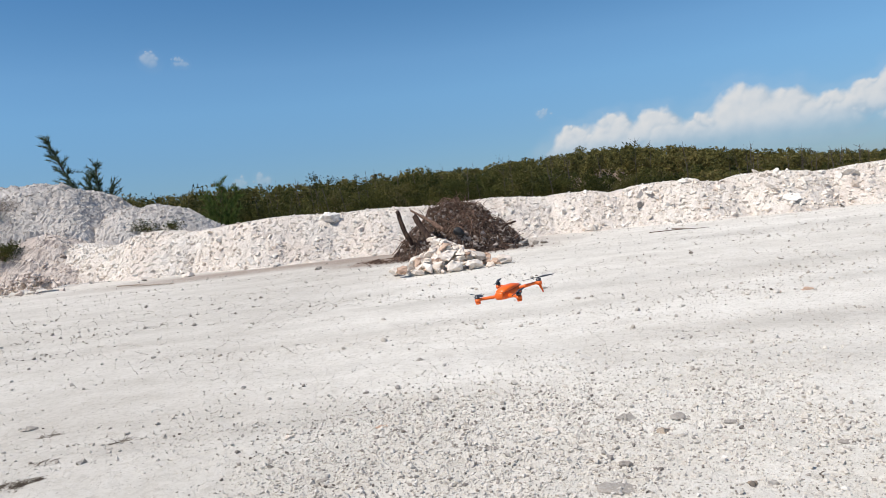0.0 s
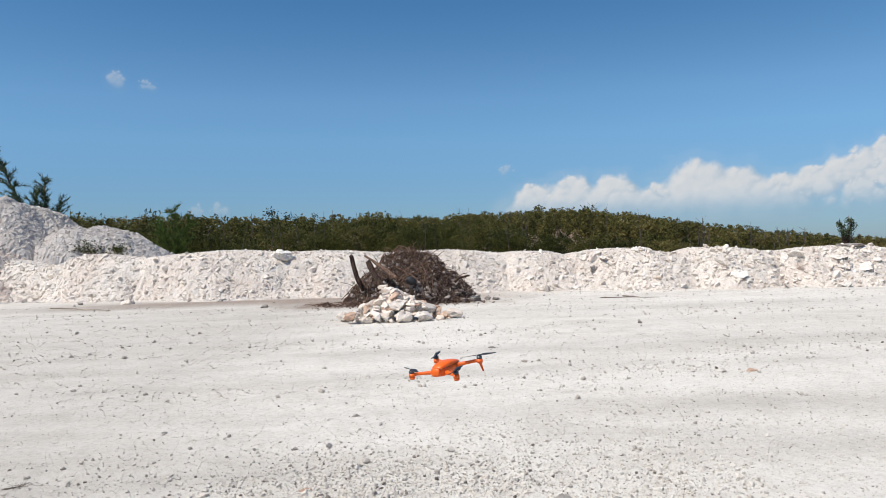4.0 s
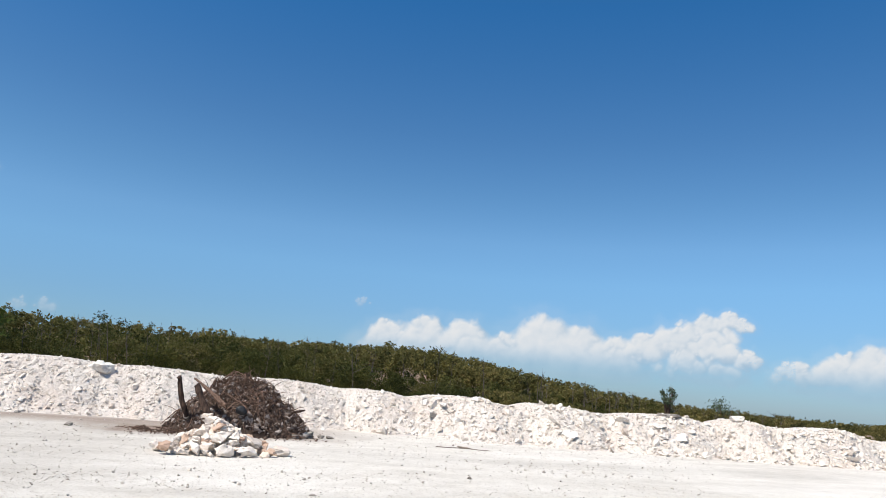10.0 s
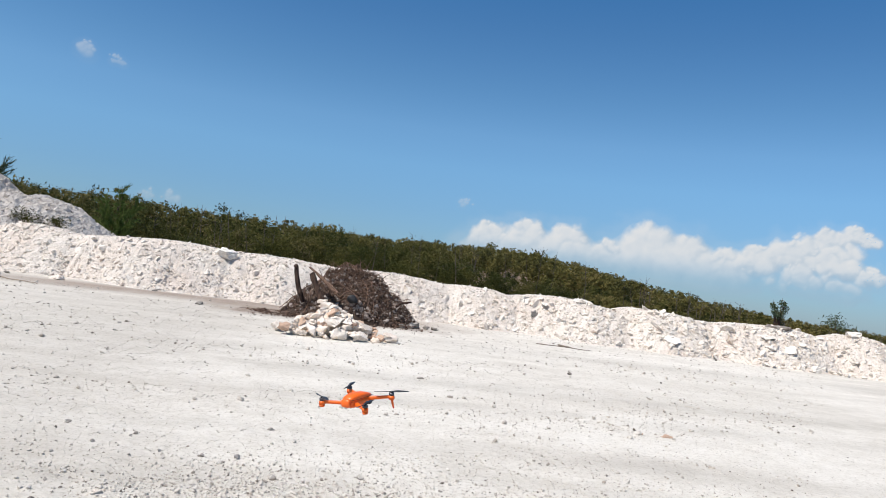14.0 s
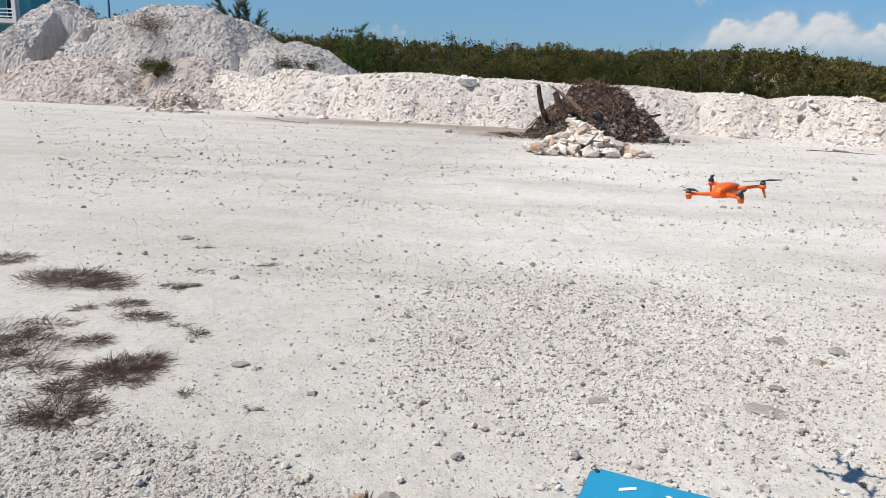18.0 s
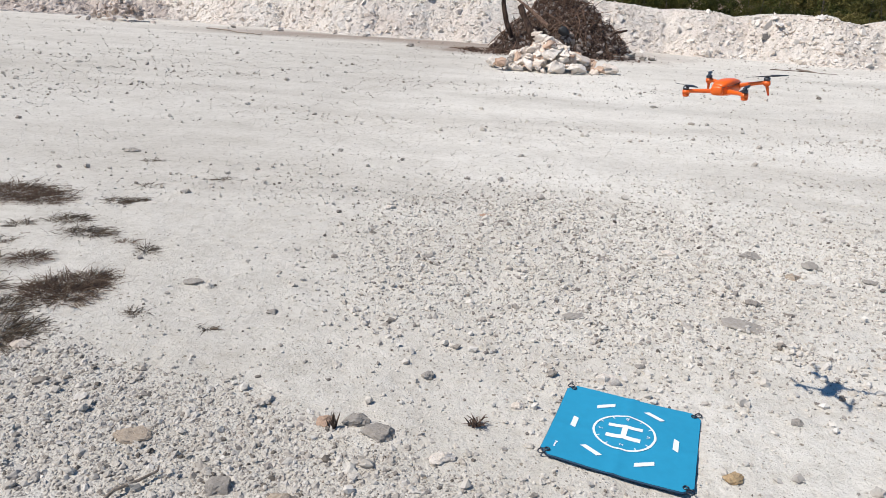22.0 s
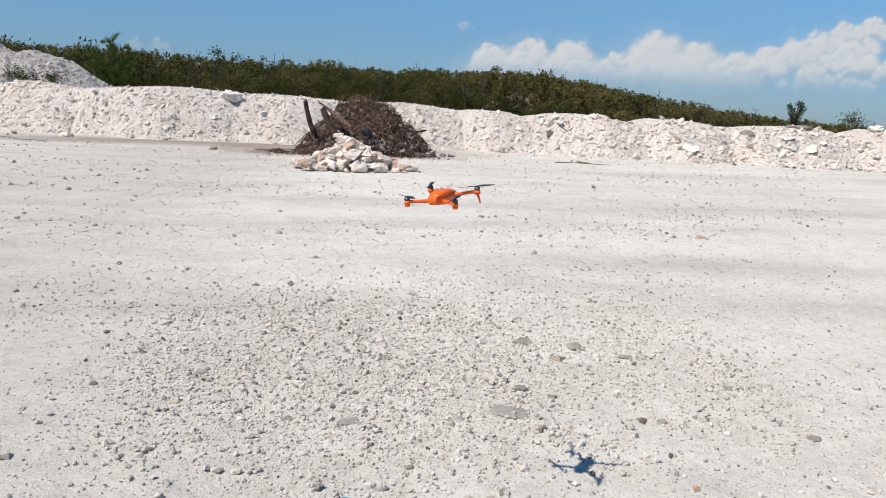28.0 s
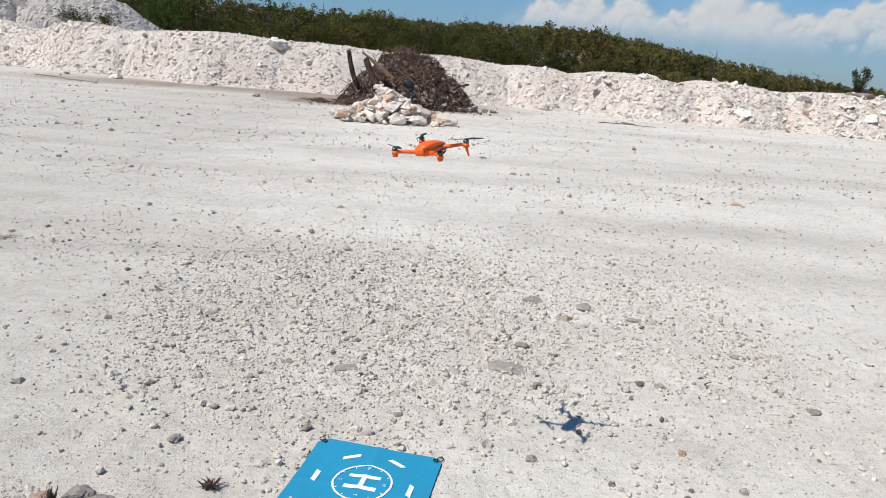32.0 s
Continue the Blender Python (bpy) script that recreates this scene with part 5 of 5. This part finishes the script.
stick((-1.35, 1.55, 0.012), (-1.28, 1.68, 0.012), 0.004, "thin grey twig on the gravel, pale and dry", 56, 0.2)

# ---- landing pad ----
PAD_BLUE = material("blue_nylon", plain_build((0.022, 0.275, 0.45), 0.6, 0, 0.3, 0.10, 25.0))
PAD_WHITE = material("white_print", plain_build((0.78, 0.80, 0.80), 0.6, 0, 0.3, 0.08, 60.0))
PAD_EDGE = material("dark_hem", plain_build((0.015, 0.05, 0.10), 0.7))
STEEL = material("dark_ring_metal", plain_build((0.09, 0.09, 0.10), 0.35, 0.9))

pad = empty("landing_pad", pose(-0.015, 2.305, float(floor_z(-0.015, 2.305)) + 0.012, 0, 0, -17.2), "square sky blue cloth landing pad with white markings on gravel", "landing pad")
H = 0.262


def cloth_z(x, y):
    """The cloth's slight waves, its two fold lines and its corners, which lie on stones."""
    z = 0.006 * math.sin(x * 11 + 0.6) * math.sin(y * 9 + 1.1)
    z += 0.0035 * math.exp(-(x / 0.016) ** 2) + 0.003 * math.exp(-((y + 0.03) / 0.016) ** 2)
    z += 0.006 * max(0.0, -y - 0.12) / 0.13 * (0.6 + 0.4 * math.sin(x * 14))
    return z


def cloth(name, outline, lift, material_, parent, thick=0.0, label=""):
    """A piece lying on the cloth: its outline is filled, cut fine and laid over the waves."""
    bm = bmesh.new()
    vs = [bm.verts.new((x, y, 0)) for x, y in outline]
    bm.faces.new(vs)
    bm.normal_update()
    bmesh.ops.triangulate(bm, faces=bm.faces[:])
    for _ in range(5):
        long = [e for e in bm.edges if e.calc_length() > 0.022]
        if not long:
            break
        bmesh.ops.subdivide_edges(bm, edges=long, cuts=1)
        bmesh.ops.triangulate(bm, faces=[f for f in bm.faces if len(f.verts) > 3])
    for v in bm.verts:
        v.co.z = cloth_z(v.co.x, v.co.y) + lift
    bmesh.ops.recalc_face_normals(bm, faces=bm.faces[:])
    if thick:
        geom = bmesh.ops.extrude_face_region(bm, geom=bm.faces[:])
        for v in geom["geom"]:
            if isinstance(v, bmesh.types.BMVert):
                v.co.z -= thick
        bmesh.ops.recalc_face_normals(bm, faces=bm.faces[:])
    return part(name, bm, material_, parent, label)


C = 0.035
rim = []
for sx, sy in ((1, 1), (-1, 1), (-1, -1), (1, -1)):
    a, b = (H * sx, (H - C) * sy), ((H - C) * sx, H * sy)
    rim += [a, b] if sx * sy > 0 else [b, a]
sheet = cloth("cloth", rim, 0.0, PAD_BLUE, pad, 0.0)
cloth("hem", [(x * 1.006, y * 1.006) for x, y in rim], -0.002, PAD_EDGE, pad, 0.006, "dark navy underside and hem")


def flat(name, outline, label=""):
    return cloth(name, outline, 0.0022, PAD_WHITE, pad, 0.0, label)


for k in range(6):
    a = radians(60 * k)
    c, s = math.cos(a), math.sin(a)
    quad = [(0.176, -0.034), (0.196, -0.043), (0.196, 0.032), (0.176, 0.041)]
    flat("dash", [(x * c - y * s, x * s + y * c) for x, y in quad])
bm = bmesh.new()
N = 72
rings = [[bm.verts.new((math.cos(2 * math.pi * i / N) * r, math.sin(2 * math.pi * i / N) * r, cloth_z(math.cos(2 * math.pi * i / N) * r, math.sin(2 * math.pi * i / N) * r) + 0.0022)) for i in range(N)] for r in (0.1075, 0.116)]
for i in range(N):
    bm.faces.new((rings[0][i], rings[0][(i + 1) % N], rings[1][(i + 1) % N], rings[1][i]))
bmesh.ops.recalc_face_normals(bm, faces=bm.faces[:])
part("ring", bm, PAD_WHITE, pad)
for k in range(12):
    a = radians(30 * k)
    if k % 3 == 0:
        continue
    c, s = math.cos(a), math.sin(a)
    flat("tick", [(x * c - y * s, x * s + y * c) for x, y in ((0.096, -0.0018), (0.108, -0.0018), (0.108, 0.0018), (0.096, 0.0018))])
h_shape = [(-0.056, -0.042), (0.056, -0.042), (0.056, -0.024), (0.009, -0.024), (0.009, 0.024), (0.056, 0.024), (0.056, 0.042), (-0.056, 0.042), (-0.056, 0.024), (-0.009, 0.024), (-0.009, -0.024), (-0.056, -0.024)]
flat("letter_h", [(x * 1.12, y * 1.12) for x, y in h_shape], "white letter H")


def printed(text, x, y, turn, size):
    cu = bpy.data.curves.new("letter", "FONT")
    cu.body, cu.size, cu.align_x, cu.align_y = text, size, "CENTER", "CENTER"
    tmp = bpy.data.objects.new("letter", cu)
    me = bpy.data.meshes.new_from_object(tmp)
    bpy.data.objects.remove(tmp)
    me.materials.clear()
    me.materials.append(PAD_WHITE)
    return child("letter", me, pad, "small white letter " + text, pose(x, y, cloth_z(x, y) + 0.003, 0, 0, turn))


for text, x, y in (("N", 0.087, 0.0), ("S", -0.087, 0.0), ("E", 0.0, -0.087), ("W", 0.0, 0.087)):
    printed(text, x, y, -90, 0.02)
# the maker's mark, as plain bars
for k, (w, off) in enumerate(((0.010, 0), (0.006, 0.012), (0.006, 0.020), (0.004, 0.028), (0.007, 0.036))):
    flat("print_bar", [(-0.222, -0.165 - off * 0.9), (-0.222, -0.172 - off * 0.9), (-0.222 + w, -0.172 - off * 0.9), (-0.222 + w, -0.165 - off * 0.9)])


def torus_bm(R, r, n=20, m=8, stretch=1.0):
    bm = bmesh.new()
    rows = []
    for i in range(n):
        a = 2 * math.pi * i / n
        rows.append([bm.verts.new((math.cos(a) * (R + r * math.cos(b)) * stretch, math.sin(a) * (R + r * math.cos(b)), r * math.sin(b))) for b in (2 * math.pi * j / m for j in range(m))])
    for i in range(n):
        for j in range(m):
            bm.faces.new((rows[i][j], rows[(i + 1) % n][j], rows[(i + 1) % n][(j + 1) % m], rows[i][(j + 1) % m]))
    return bm


for sx, sy in ((1, 1), (-1, 1), (-1, -1), (1, -1)):
    x, y = sx * (H - 0.026), sy * (H - 0.026)
    eyelet = part("eyelet", torus_bm(0.0085, 0.003), STEEL, pad, "dark metal eyelet", pose(x, y, cloth_z(x, y) + 0.003))
    out = 45 if sx * sy > 0 else -45
    child_ring = part("clip_ring", torus_bm(0.011, 0.0022, 20, 6, 1.25), STEEL, eyelet, "dark wire clip", pose(sx * 0.016, sy * 0.016, -0.001, 8, -6, out))

# ---- drone ----
ORANGE = material("orange_plastic", plain_build((0.86, 0.135, 0.010), 0.38, 0, 0.5, 0.05, 80.0))
DARK = material("dark_plastic", plain_build((0.02, 0.02, 0.023), 0.42))
GREYM = material("motor_metal", plain_build((0.12, 0.12, 0.13), 0.3, 0.8))
RED = material("red_tip", plain_build((0.55, 0.03, 0.015), 0.4))
GLASS = material("lens_glass", plain_build((0.01, 0.01, 0.014), 0.06, 0, 0.8))


def loft(sections, power=3.0, n=28):
    """Rounded tube along y: (y, half width, low, high) each."""
    bm = bmesh.new()
    rows = []
    for y, w, lo, hi in sections:
        ring = []
        for i in range(n):
            a = 2 * math.pi * i / n
            c, s = math.cos(a), math.sin(a)
            ring.append(bm.verts.new((math.copysign(abs(c) ** (2 / power), c) * w, y, (lo + hi) / 2 + math.copysign(abs(s) ** (2 / power), s) * (hi - lo) / 2)))
        rows.append(ring)
    for a, b in zip(rows, rows[1:]):
        for i in range(n):
            bm.faces.new((a[i], a[(i + 1) % n], b[(i + 1) % n], b[i]))
    bm.faces.new(rows[0])
    bm.faces.new(rows[-1][::-1])
    bmesh.ops.recalc_face_normals(bm, faces=bm.faces[:])
    return bm


def disc(r, lo, hi, n=20, r2=None):
    bm = bmesh.new()
    bmesh.ops.create_cone(bm, cap_ends=True, segments=n, radius1=r, radius2=r2 or r, depth=hi - lo, matrix=Matrix.Translation((0, 0, (lo + hi) / 2)))
    bmesh.ops.bevel(bm, geom=[e for e in bm.edges if len(e.link_faces) == 2 and abs(e.calc_face_angle(0)) > 0.9], offset=min(r, hi - lo) * 0.15, segments=2, affect="EDGES")
    return bm


drone = empty("drone", pose(0.17, 2.45, 1.27, 6, -4, -42) @ Matrix.Diagonal((0.75, 0.75, 0.75, 1)), "orange foldable quadcopter drone hovering with dark propellers", "drone")
part("body", loft([(-0.088, 0.018, -0.016, 0.008), (-0.084, 0.027, -0.021, 0.014), (-0.06, 0.034, -0.025, 0.018), (0.0, 0.037, -0.027, 0.018), (0.05, 0.036, -0.026, 0.016), (0.078, 0.031, -0.02, 0.013), (0.088, 0.022, -0.012, 0.008)], 3.4), ORANGE, drone)
part("top_shell", loft([(-0.092, 0.016, 0.004, 0.018), (-0.082, 0.027, 0.004, 0.030), (-0.055, 0.034, 0.004, 0.038), (-0.01, 0.036, 0.004, 0.041), (0.04, 0.033, 0.004, 0.036), (0.075, 0.026, 0.004, 0.026), (0.09, 0.014, 0.004, 0.014)], 2.6), ORANGE, drone, "glossy orange top cover")
part("seam", loft([(-0.0905, 0.0262, 0.0145, 0.0165), (-0.055, 0.0352, 0.0145, 0.0165), (0.0, 0.0376, 0.0145, 0.0165), (0.05, 0.0358, 0.0145, 0.0165), (0.083, 0.0268, 0.0145, 0.0165)], 3.0), DARK, drone, "dark gap between the shells")
part("battery", loft([(-0.102, 0.02, -0.014, 0.014), (-0.098, 0.025, -0.018, 0.02), (-0.088, 0.027, -0.02, 0.024)], 3.2), ORANGE, drone, "orange battery block at the tail")
for i in range(5):
    part("vent_slat", loft([(-0.02 + i * 0.014, 0.02, -0.0305, -0.026), (-0.013 + i * 0.014, 0.02, -0.0305, -0.026)], 4.0, 12), ORANGE, drone)
gimbal = part("camera_mount", loft([(0.074, 0.014, -0.034, -0.006), (0.088, 0.017, -0.037, -0.004), (0.1, 0.013, -0.033, -0.008)], 3.0), DARK, drone, "black camera mount under the nose")
part("lens", disc(0.008, 0.0, 0.006), GLASS, gimbal, "camera lens", pose(0, 0.1, -0.021, -90, 0, 0))
part("belly_sensor", disc(0.008, -0.031, -0.026), DARK, drone, "black belly sensor", pose(0, 0.035, 0))
rg = random.Random(77)
for front, side, turn in ((1, 1, 35), (1, -1, -70), (-1, 1, 100), (-1, -1, 150)):
    root = Vector((side * 0.031, 0.055 if front > 0 else -0.05, 0.004 if front > 0 else -0.008))
    tip = Vector((side * 0.132, 0.098 if front > 0 else -0.112, 0.016 if front > 0 else -0.004))
    span = tip - root
    arm = part("arm", loft([(-0.004, 0.011, -0.010, 0.010), (0.0, 0.0125, -0.011, 0.011), (0.02, 0.0105, -0.009, 0.009), (span.length * 0.6, 0.0085, -0.0075, 0.0075), (span.length - 0.006, 0.0095, -0.008, 0.008), (span.length + 0.004, 0.008, -0.006, 0.006)], 3.4, 18), ORANGE, drone,
               m=Matrix.Translation(root) @ span.to_track_quat("Y", "Z").to_matrix().to_4x4())
    spot = Matrix.Translation(tip)
    part("motor_pod", disc(0.0155, -0.014, 0.006, 20, 0.0145), ORANGE, drone, m=spot)
    part("motor", disc(0.0135, 0.006, 0.02, 20), GREYM, drone, "dark metal motor", spot)
    hub = part("propeller", disc(0.008, 0.02, 0.027, 14), DARK, drone, "dark folding propeller", spot @ pose(0, 0, 0, 0, 0, turn))
    for flip in (0, 180):
        bm = bmesh.new()
        rows = []
        for x, lead, trail, twist in ((0.006, 0.004, -0.004, 22), (0.02, 0.009, -0.005, 20), (0.035, 0.012, -0.007, 16), (0.055, 0.010, -0.006, 11), (0.075, 0.007, -0.004, 8), (0.086, 0.003, -0.001, 6)):
            tw = math.tan(radians(twist))
            rows.append([bm.verts.new((x, y, 0.0245 + y * tw + dz)) for dz, y in ((0.0009, lead), (0.0012, (lead + trail) / 2), (0.0006, trail), (-0.0006, trail), (-0.0008, lead))])
        for a, b in zip(rows, rows[1:]):
            for i in range(5):
                bm.faces.new((a[i], a[(i + 1) % 5], b[(i + 1) % 5], b[i]))
        bm.faces.new(rows[0])
        bm.faces.new(rows[-1][::-1])
        bmesh.ops.recalc_face_normals(bm, faces=bm.faces[:])
        part("blade", bm, DARK, hub, m=pose(0, 0, 0, 0, 0, flip))
    if front > 0:
        leg = part("leg", tube_bm([tip + Vector((0, 0, -0.010)), tip + Vector((side * 0.003, 0.003, -0.028)), tip + Vector((side * 0.007, 0.006, -0.05))], [0.008, 0.0062, 0.0045], 10), ORANGE, drone)
        part("foot", tube_bm([tip + Vector((side * 0.007, 0.006, -0.05)), tip + Vector((side * 0.008, 0.007, -0.058))], [0.0046, 0.0035], 10), RED, leg, "dark red leg tip")
    else:
        part("lamp_cap", disc(0.0125, -0.024, -0.014, 18, 0.0145), ORANGE, drone, m=spot)

# ---- single trees and bushes ----
def feather_tree(x, y, ground, stems, label, seed, mat=NEEDLE, size=0.10, droop=0.2, count=40):
    """A casuarina: thin stems with plumes of needles along drooping side shoots."""
    rg = random.Random(seed)
    rng = np.random.default_rng(seed)
    tree = empty("casuarina_tree", pose(x, y, ground), label, "tree")
    base, way, length = [], [], []
    for a, b, r in stems:
        a, b = Vector(a), Vector(b)
        sag = 0.10 * (b - a).length
        pts = [a.lerp(b, t) + Vector((0, 0, -sag * math.sin(t * 3.14))) for t in (0, 0.25, 0.5, 0.75, 1)]
        part("trunk", tube_bm(pts, [r, r * 0.85, r * 0.6, r * 0.35, r * 0.12], 7), BARK, tree)
        n = int((b - a).length * 13)
        for k in range(n):
            t = 0.1 + 0.9 * k / n
            p = a.lerp(b, t) + Vector((0, 0, -sag * math.sin(t * 3.14)))
            dirn = ((b - a).normalized() * 1.15 + Vector((rg.gauss(0, 0.55), rg.gauss(0, 0.55), rg.gauss(0.0, 0.35)))).normalized()
            shoot = rg.uniform(0.7, 2.0) * (1.1 - 0.75 * t)
            for s in range(count):
                u = rg.random()
                q = p + dirn * (shoot * u) + Vector((0, 0, -droop * shoot * u * u))
                d = (dirn + Vector((rg.gauss(0, 0.45), rg.gauss(0, 0.45), rg.gauss(-0.05, 0.4)))).normalized()
                base.append(tuple(q))
                way.append(tuple(d))
                length.append(rg.uniform(0.14, 0.36) * size / 0.10)
    base, way, length = np.array(base), np.array(way), np.array(length)[:, None]
    side = np.cross(way, rng.normal(0, 1, way.shape))
    side /= np.linalg.norm(side, axis=1)[:, None]
    w = 0.018
    v = np.stack([base - side * w, base + side * w, base + way * length + side * w * 0.3, base + way * length - side * w * 0.3], 1).reshape(-1, 3)
    child("crown", tri_mesh("crown", v, np.arange(len(v)).reshape(-1, 4), mat), tree, "feathery grey green needles")
    return tree


def bush(x, y, ground, high, wide, puffs, count, size, label, seed, mat=None, name="bush", bare=False):
    rg = random.Random(seed)
    rng = np.random.default_rng(seed)
    thing = empty(name, pose(x, y, ground), label, "bush" if name == "bush" else "tree")
    cs, rs = [], []
    for k in range(puffs):
        a = rg.uniform(0, 6.28)
        t = rg.uniform(0.35, 1.0)
        o = wide * 0.5 * rg.uniform(0.15, 1.0) * (1.2 - 0.6 * t)
        c = Vector((math.cos(a) * o, math.sin(a) * o, high * t))
        part("limb", tube_bm([(0, 0, -0.05), c * 0.5 + Vector((0, 0, high * 0.05)), c], [0.03 * high / 2 + 0.006, 0.016 * high / 2 + 0.004, 0.006], 6), BARK, thing)
        cs.append(tuple(c - Vector((0, 0, 0.1 * high))))
        rs.append(wide * rg.uniform(0.14, 0.26))
    v, f = tuft_leaves(np.array(cs), np.array(rs), count, size, rng)
    child("crown", tri_mesh("crown", v, f, mat or LEAF), thing)
    return thing


gz = lambda x, y: float(ground_z(x, y))
heap_top = lambda x, y: max(0.0, float(berm_z(x, y)), *(float(h[1](x, y)) for h in HEAPS)) + gz(x, y)
feather_tree(-19.6, 45, gz(-19.6, 45), [((0.8, 0, 1.8), (-2.5, 0, 8.2), 0.16), ((-0.2, 0, 3.4), (-2.0, 0.3, 4.6), 0.06), ((0.3, 0, 3.0), (-0.4, 0.3, 5.6), 0.06)], "leaning windswept casuarina tree behind the spoil heap", 621)
feather_tree(-19.5, 45.6, gz(-19.5, 45.6), [((0, 0, 2.0), (-0.1, 0, 6.4), 0.13), ((0, 0, 3.0), (0.7, 0.2, 5.0), 0.06), ((0, 0, 2.6), (-0.7, 0.2, 4.6), 0.05)], "young upright casuarina tree behind the spoil heap", 622)
LIGHTLEAF = material("light_needle", leaf_build([(0.0, (0.05, 0.085, 0.02)), (0.5, (0.10, 0.14, 0.035)), (1.0, (0.15, 0.18, 0.05))]))
feather_tree(-11.8, 44.5, gz(-11.8, 44.5), [((0, 0, 0.3), (0.1, 0, 4.5), 0.1), ((0, 0, 0.6), (0.9, 0.2, 3.9), 0.07), ((0, 0, 0.6), (-0.9, 0.2, 3.7), 0.07), ((0, 0, 0.4), (0.4, -0.5, 3.0), 0.05), ((0, 0, 0.4), (-0.4, -0.5, 3.1), 0.05)],
             "light green feathery young tree at the edge of the woods", 623, LIGHTLEAF, 0.11, 0.3, 22)
bush(32.8, 45.5, gz(32.8, 45.5), 3.8, 1.25, 14, 110, 0.08, "small dark windblown tree standing alone beyond the berm", 631, NEEDLE, "lone_tree")
bush(38.5, 46.5, gz(38.5, 46.5), 2.6, 2.6, 12, 60, 0.1, "sparse low bush beyond the berm", 632, NEEDLE)
bush(-17.75, 30.9, heap_top(-17.75, 30.9) - 0.04, 0.75, 1.7, 18, 170, 0.045, "round dark green bush growing on the rubble heap", 633)
bush(-19.6, 33.9, heap_top(-19.6, 33.9) - 0.1, 0.55, 3.0, 40, 60, 0.04, "brown leafless dead bush on the spoil heap", 634, DRY)
bush(-11.4, 33.6, heap_top(-11.4, 33.6) - 0.04, 0.75, 1.5, 10, 80, 0.05, "sparse green bush at the foot of the spoil heap", 635)
bush(-12.6, 33.3, heap_top(-12.6, 33.3) - 0.04, 0.7, 1.3, 9, 70, 0.05, "sparse green bush at the foot of the spoil heap", 636)

bush(-29.6, 44, gz(-29.6, 44), 5.5, 1.9, 12, 70, 0.09, "tall dark bush showing over the spoil heap crest", 637)
bush(-26.8, 44, gz(-26.8, 44), 5.1, 3.0, 14, 80, 0.09, "olive green bush showing over the spoil heap crest", 638)
bush(-25.4, 43.5, heap_top(-25.4, 43.5), 4.2, 2.2, 10, 70, 0.08, "olive green bush showing over the spoil heap crest", 639)


# ---- building beyond the spoil heaps ----
def box(x0, x1, y0, y1, z0, z1, bevel=0.02):
    bm = bmesh.new()
    bmesh.ops.create_cube(bm, size=1.0, matrix=Matrix.Translation(((x0 + x1) / 2, (y0 + y1) / 2, (z0 + z1) / 2)) @ Matrix.Diagonal((x1 - x0, y1 - y0, z1 - z0, 1)))
    bmesh.ops.bevel(bm, geom=bm.edges[:], offset=bevel, segments=1, affect="EDGES")
    return bm


TEAL = material("teal_paint", plain_build((0.10, 0.42, 0.47), 0.7, 0, 0.3, 0.2, 3.0))
WHITEWASH = material("white_paint", plain_build((0.78, 0.78, 0.76), 0.7, 0, 0.3, 0.15, 4.0))
PANE = material("window_pane", plain_build((0.03, 0.035, 0.05), 0.1, 0, 0.6))
house = empty("house", pose(-53, 58, gz(-53, 58)), "two storey teal painted house with white balcony columns", "house")
part("wall", box(-12, 7.6, 2.0, 9.0, -0.5, 8.6), TEAL, house, soft=False)
part("roof", box(-12.6, 8.2, -0.4, 9.6, 8.6, 9.0), WHITEWASH, house, "flat white roof slab", soft=False)
part("balcony_floor", box(-12, 7.6, 0.0, 2.0, 4.9, 5.25), WHITEWASH, house, "white balcony slab", soft=False)
for x in (-11.0, -8.0, -5.0, -2.0, 1.2, 4.3, 7.4):
    part("column", box(x - 0.2, x + 0.2, 0.05, 0.45, -0.5, 8.6), WHITEWASH, house, soft=False)
for z in (5.45, 5.75, 6.05):
    part("rail", box(-12, 7.6, 0.16, 0.24, z - 0.05, z + 0.05, 0.01), WHITEWASH, house, soft=False)
for x in (-10.5, -6.5, -0.4, 3.4, 5.9):
    door = part("balcony_door", box(x - 0.62, x + 0.62, 1.94, 2.03, 5.28, 7.5), WHITEWASH, house, "white framed dark glass door", soft=False)
    part("pane", box(x - 0.52, x + 0.52, 1.9, 1.96, 5.38, 7.4, 0.01), PANE, door, soft=False)
    window = part("window", box(x - 0.7, x + 0.7, 1.94, 2.03, 1.0, 2.4), WHITEWASH, house, "white framed window", soft=False)
    part("pane", box(x - 0.6, x + 0.6, 1.9, 1.96, 1.1, 2.3, 0.01), PANE, window, soft=False)
post = empty("utility_pole", pose(-36.8, 58, gz(-36.8, 58)), "thin dark blue painted pole beside the house", "pole")
POLE = material("blue_pole_paint", plain_build((0.03, 0.07, 0.16), 0.5))
part("shaft", tube_bm([(0, 0, -0.5), (0, 0, 4), (0, 0, 9)], [0.11, 0.1, 0.08], 10), POLE, post)
part("cap", disc(0.11, 9.0, 9.08), POLE, post)
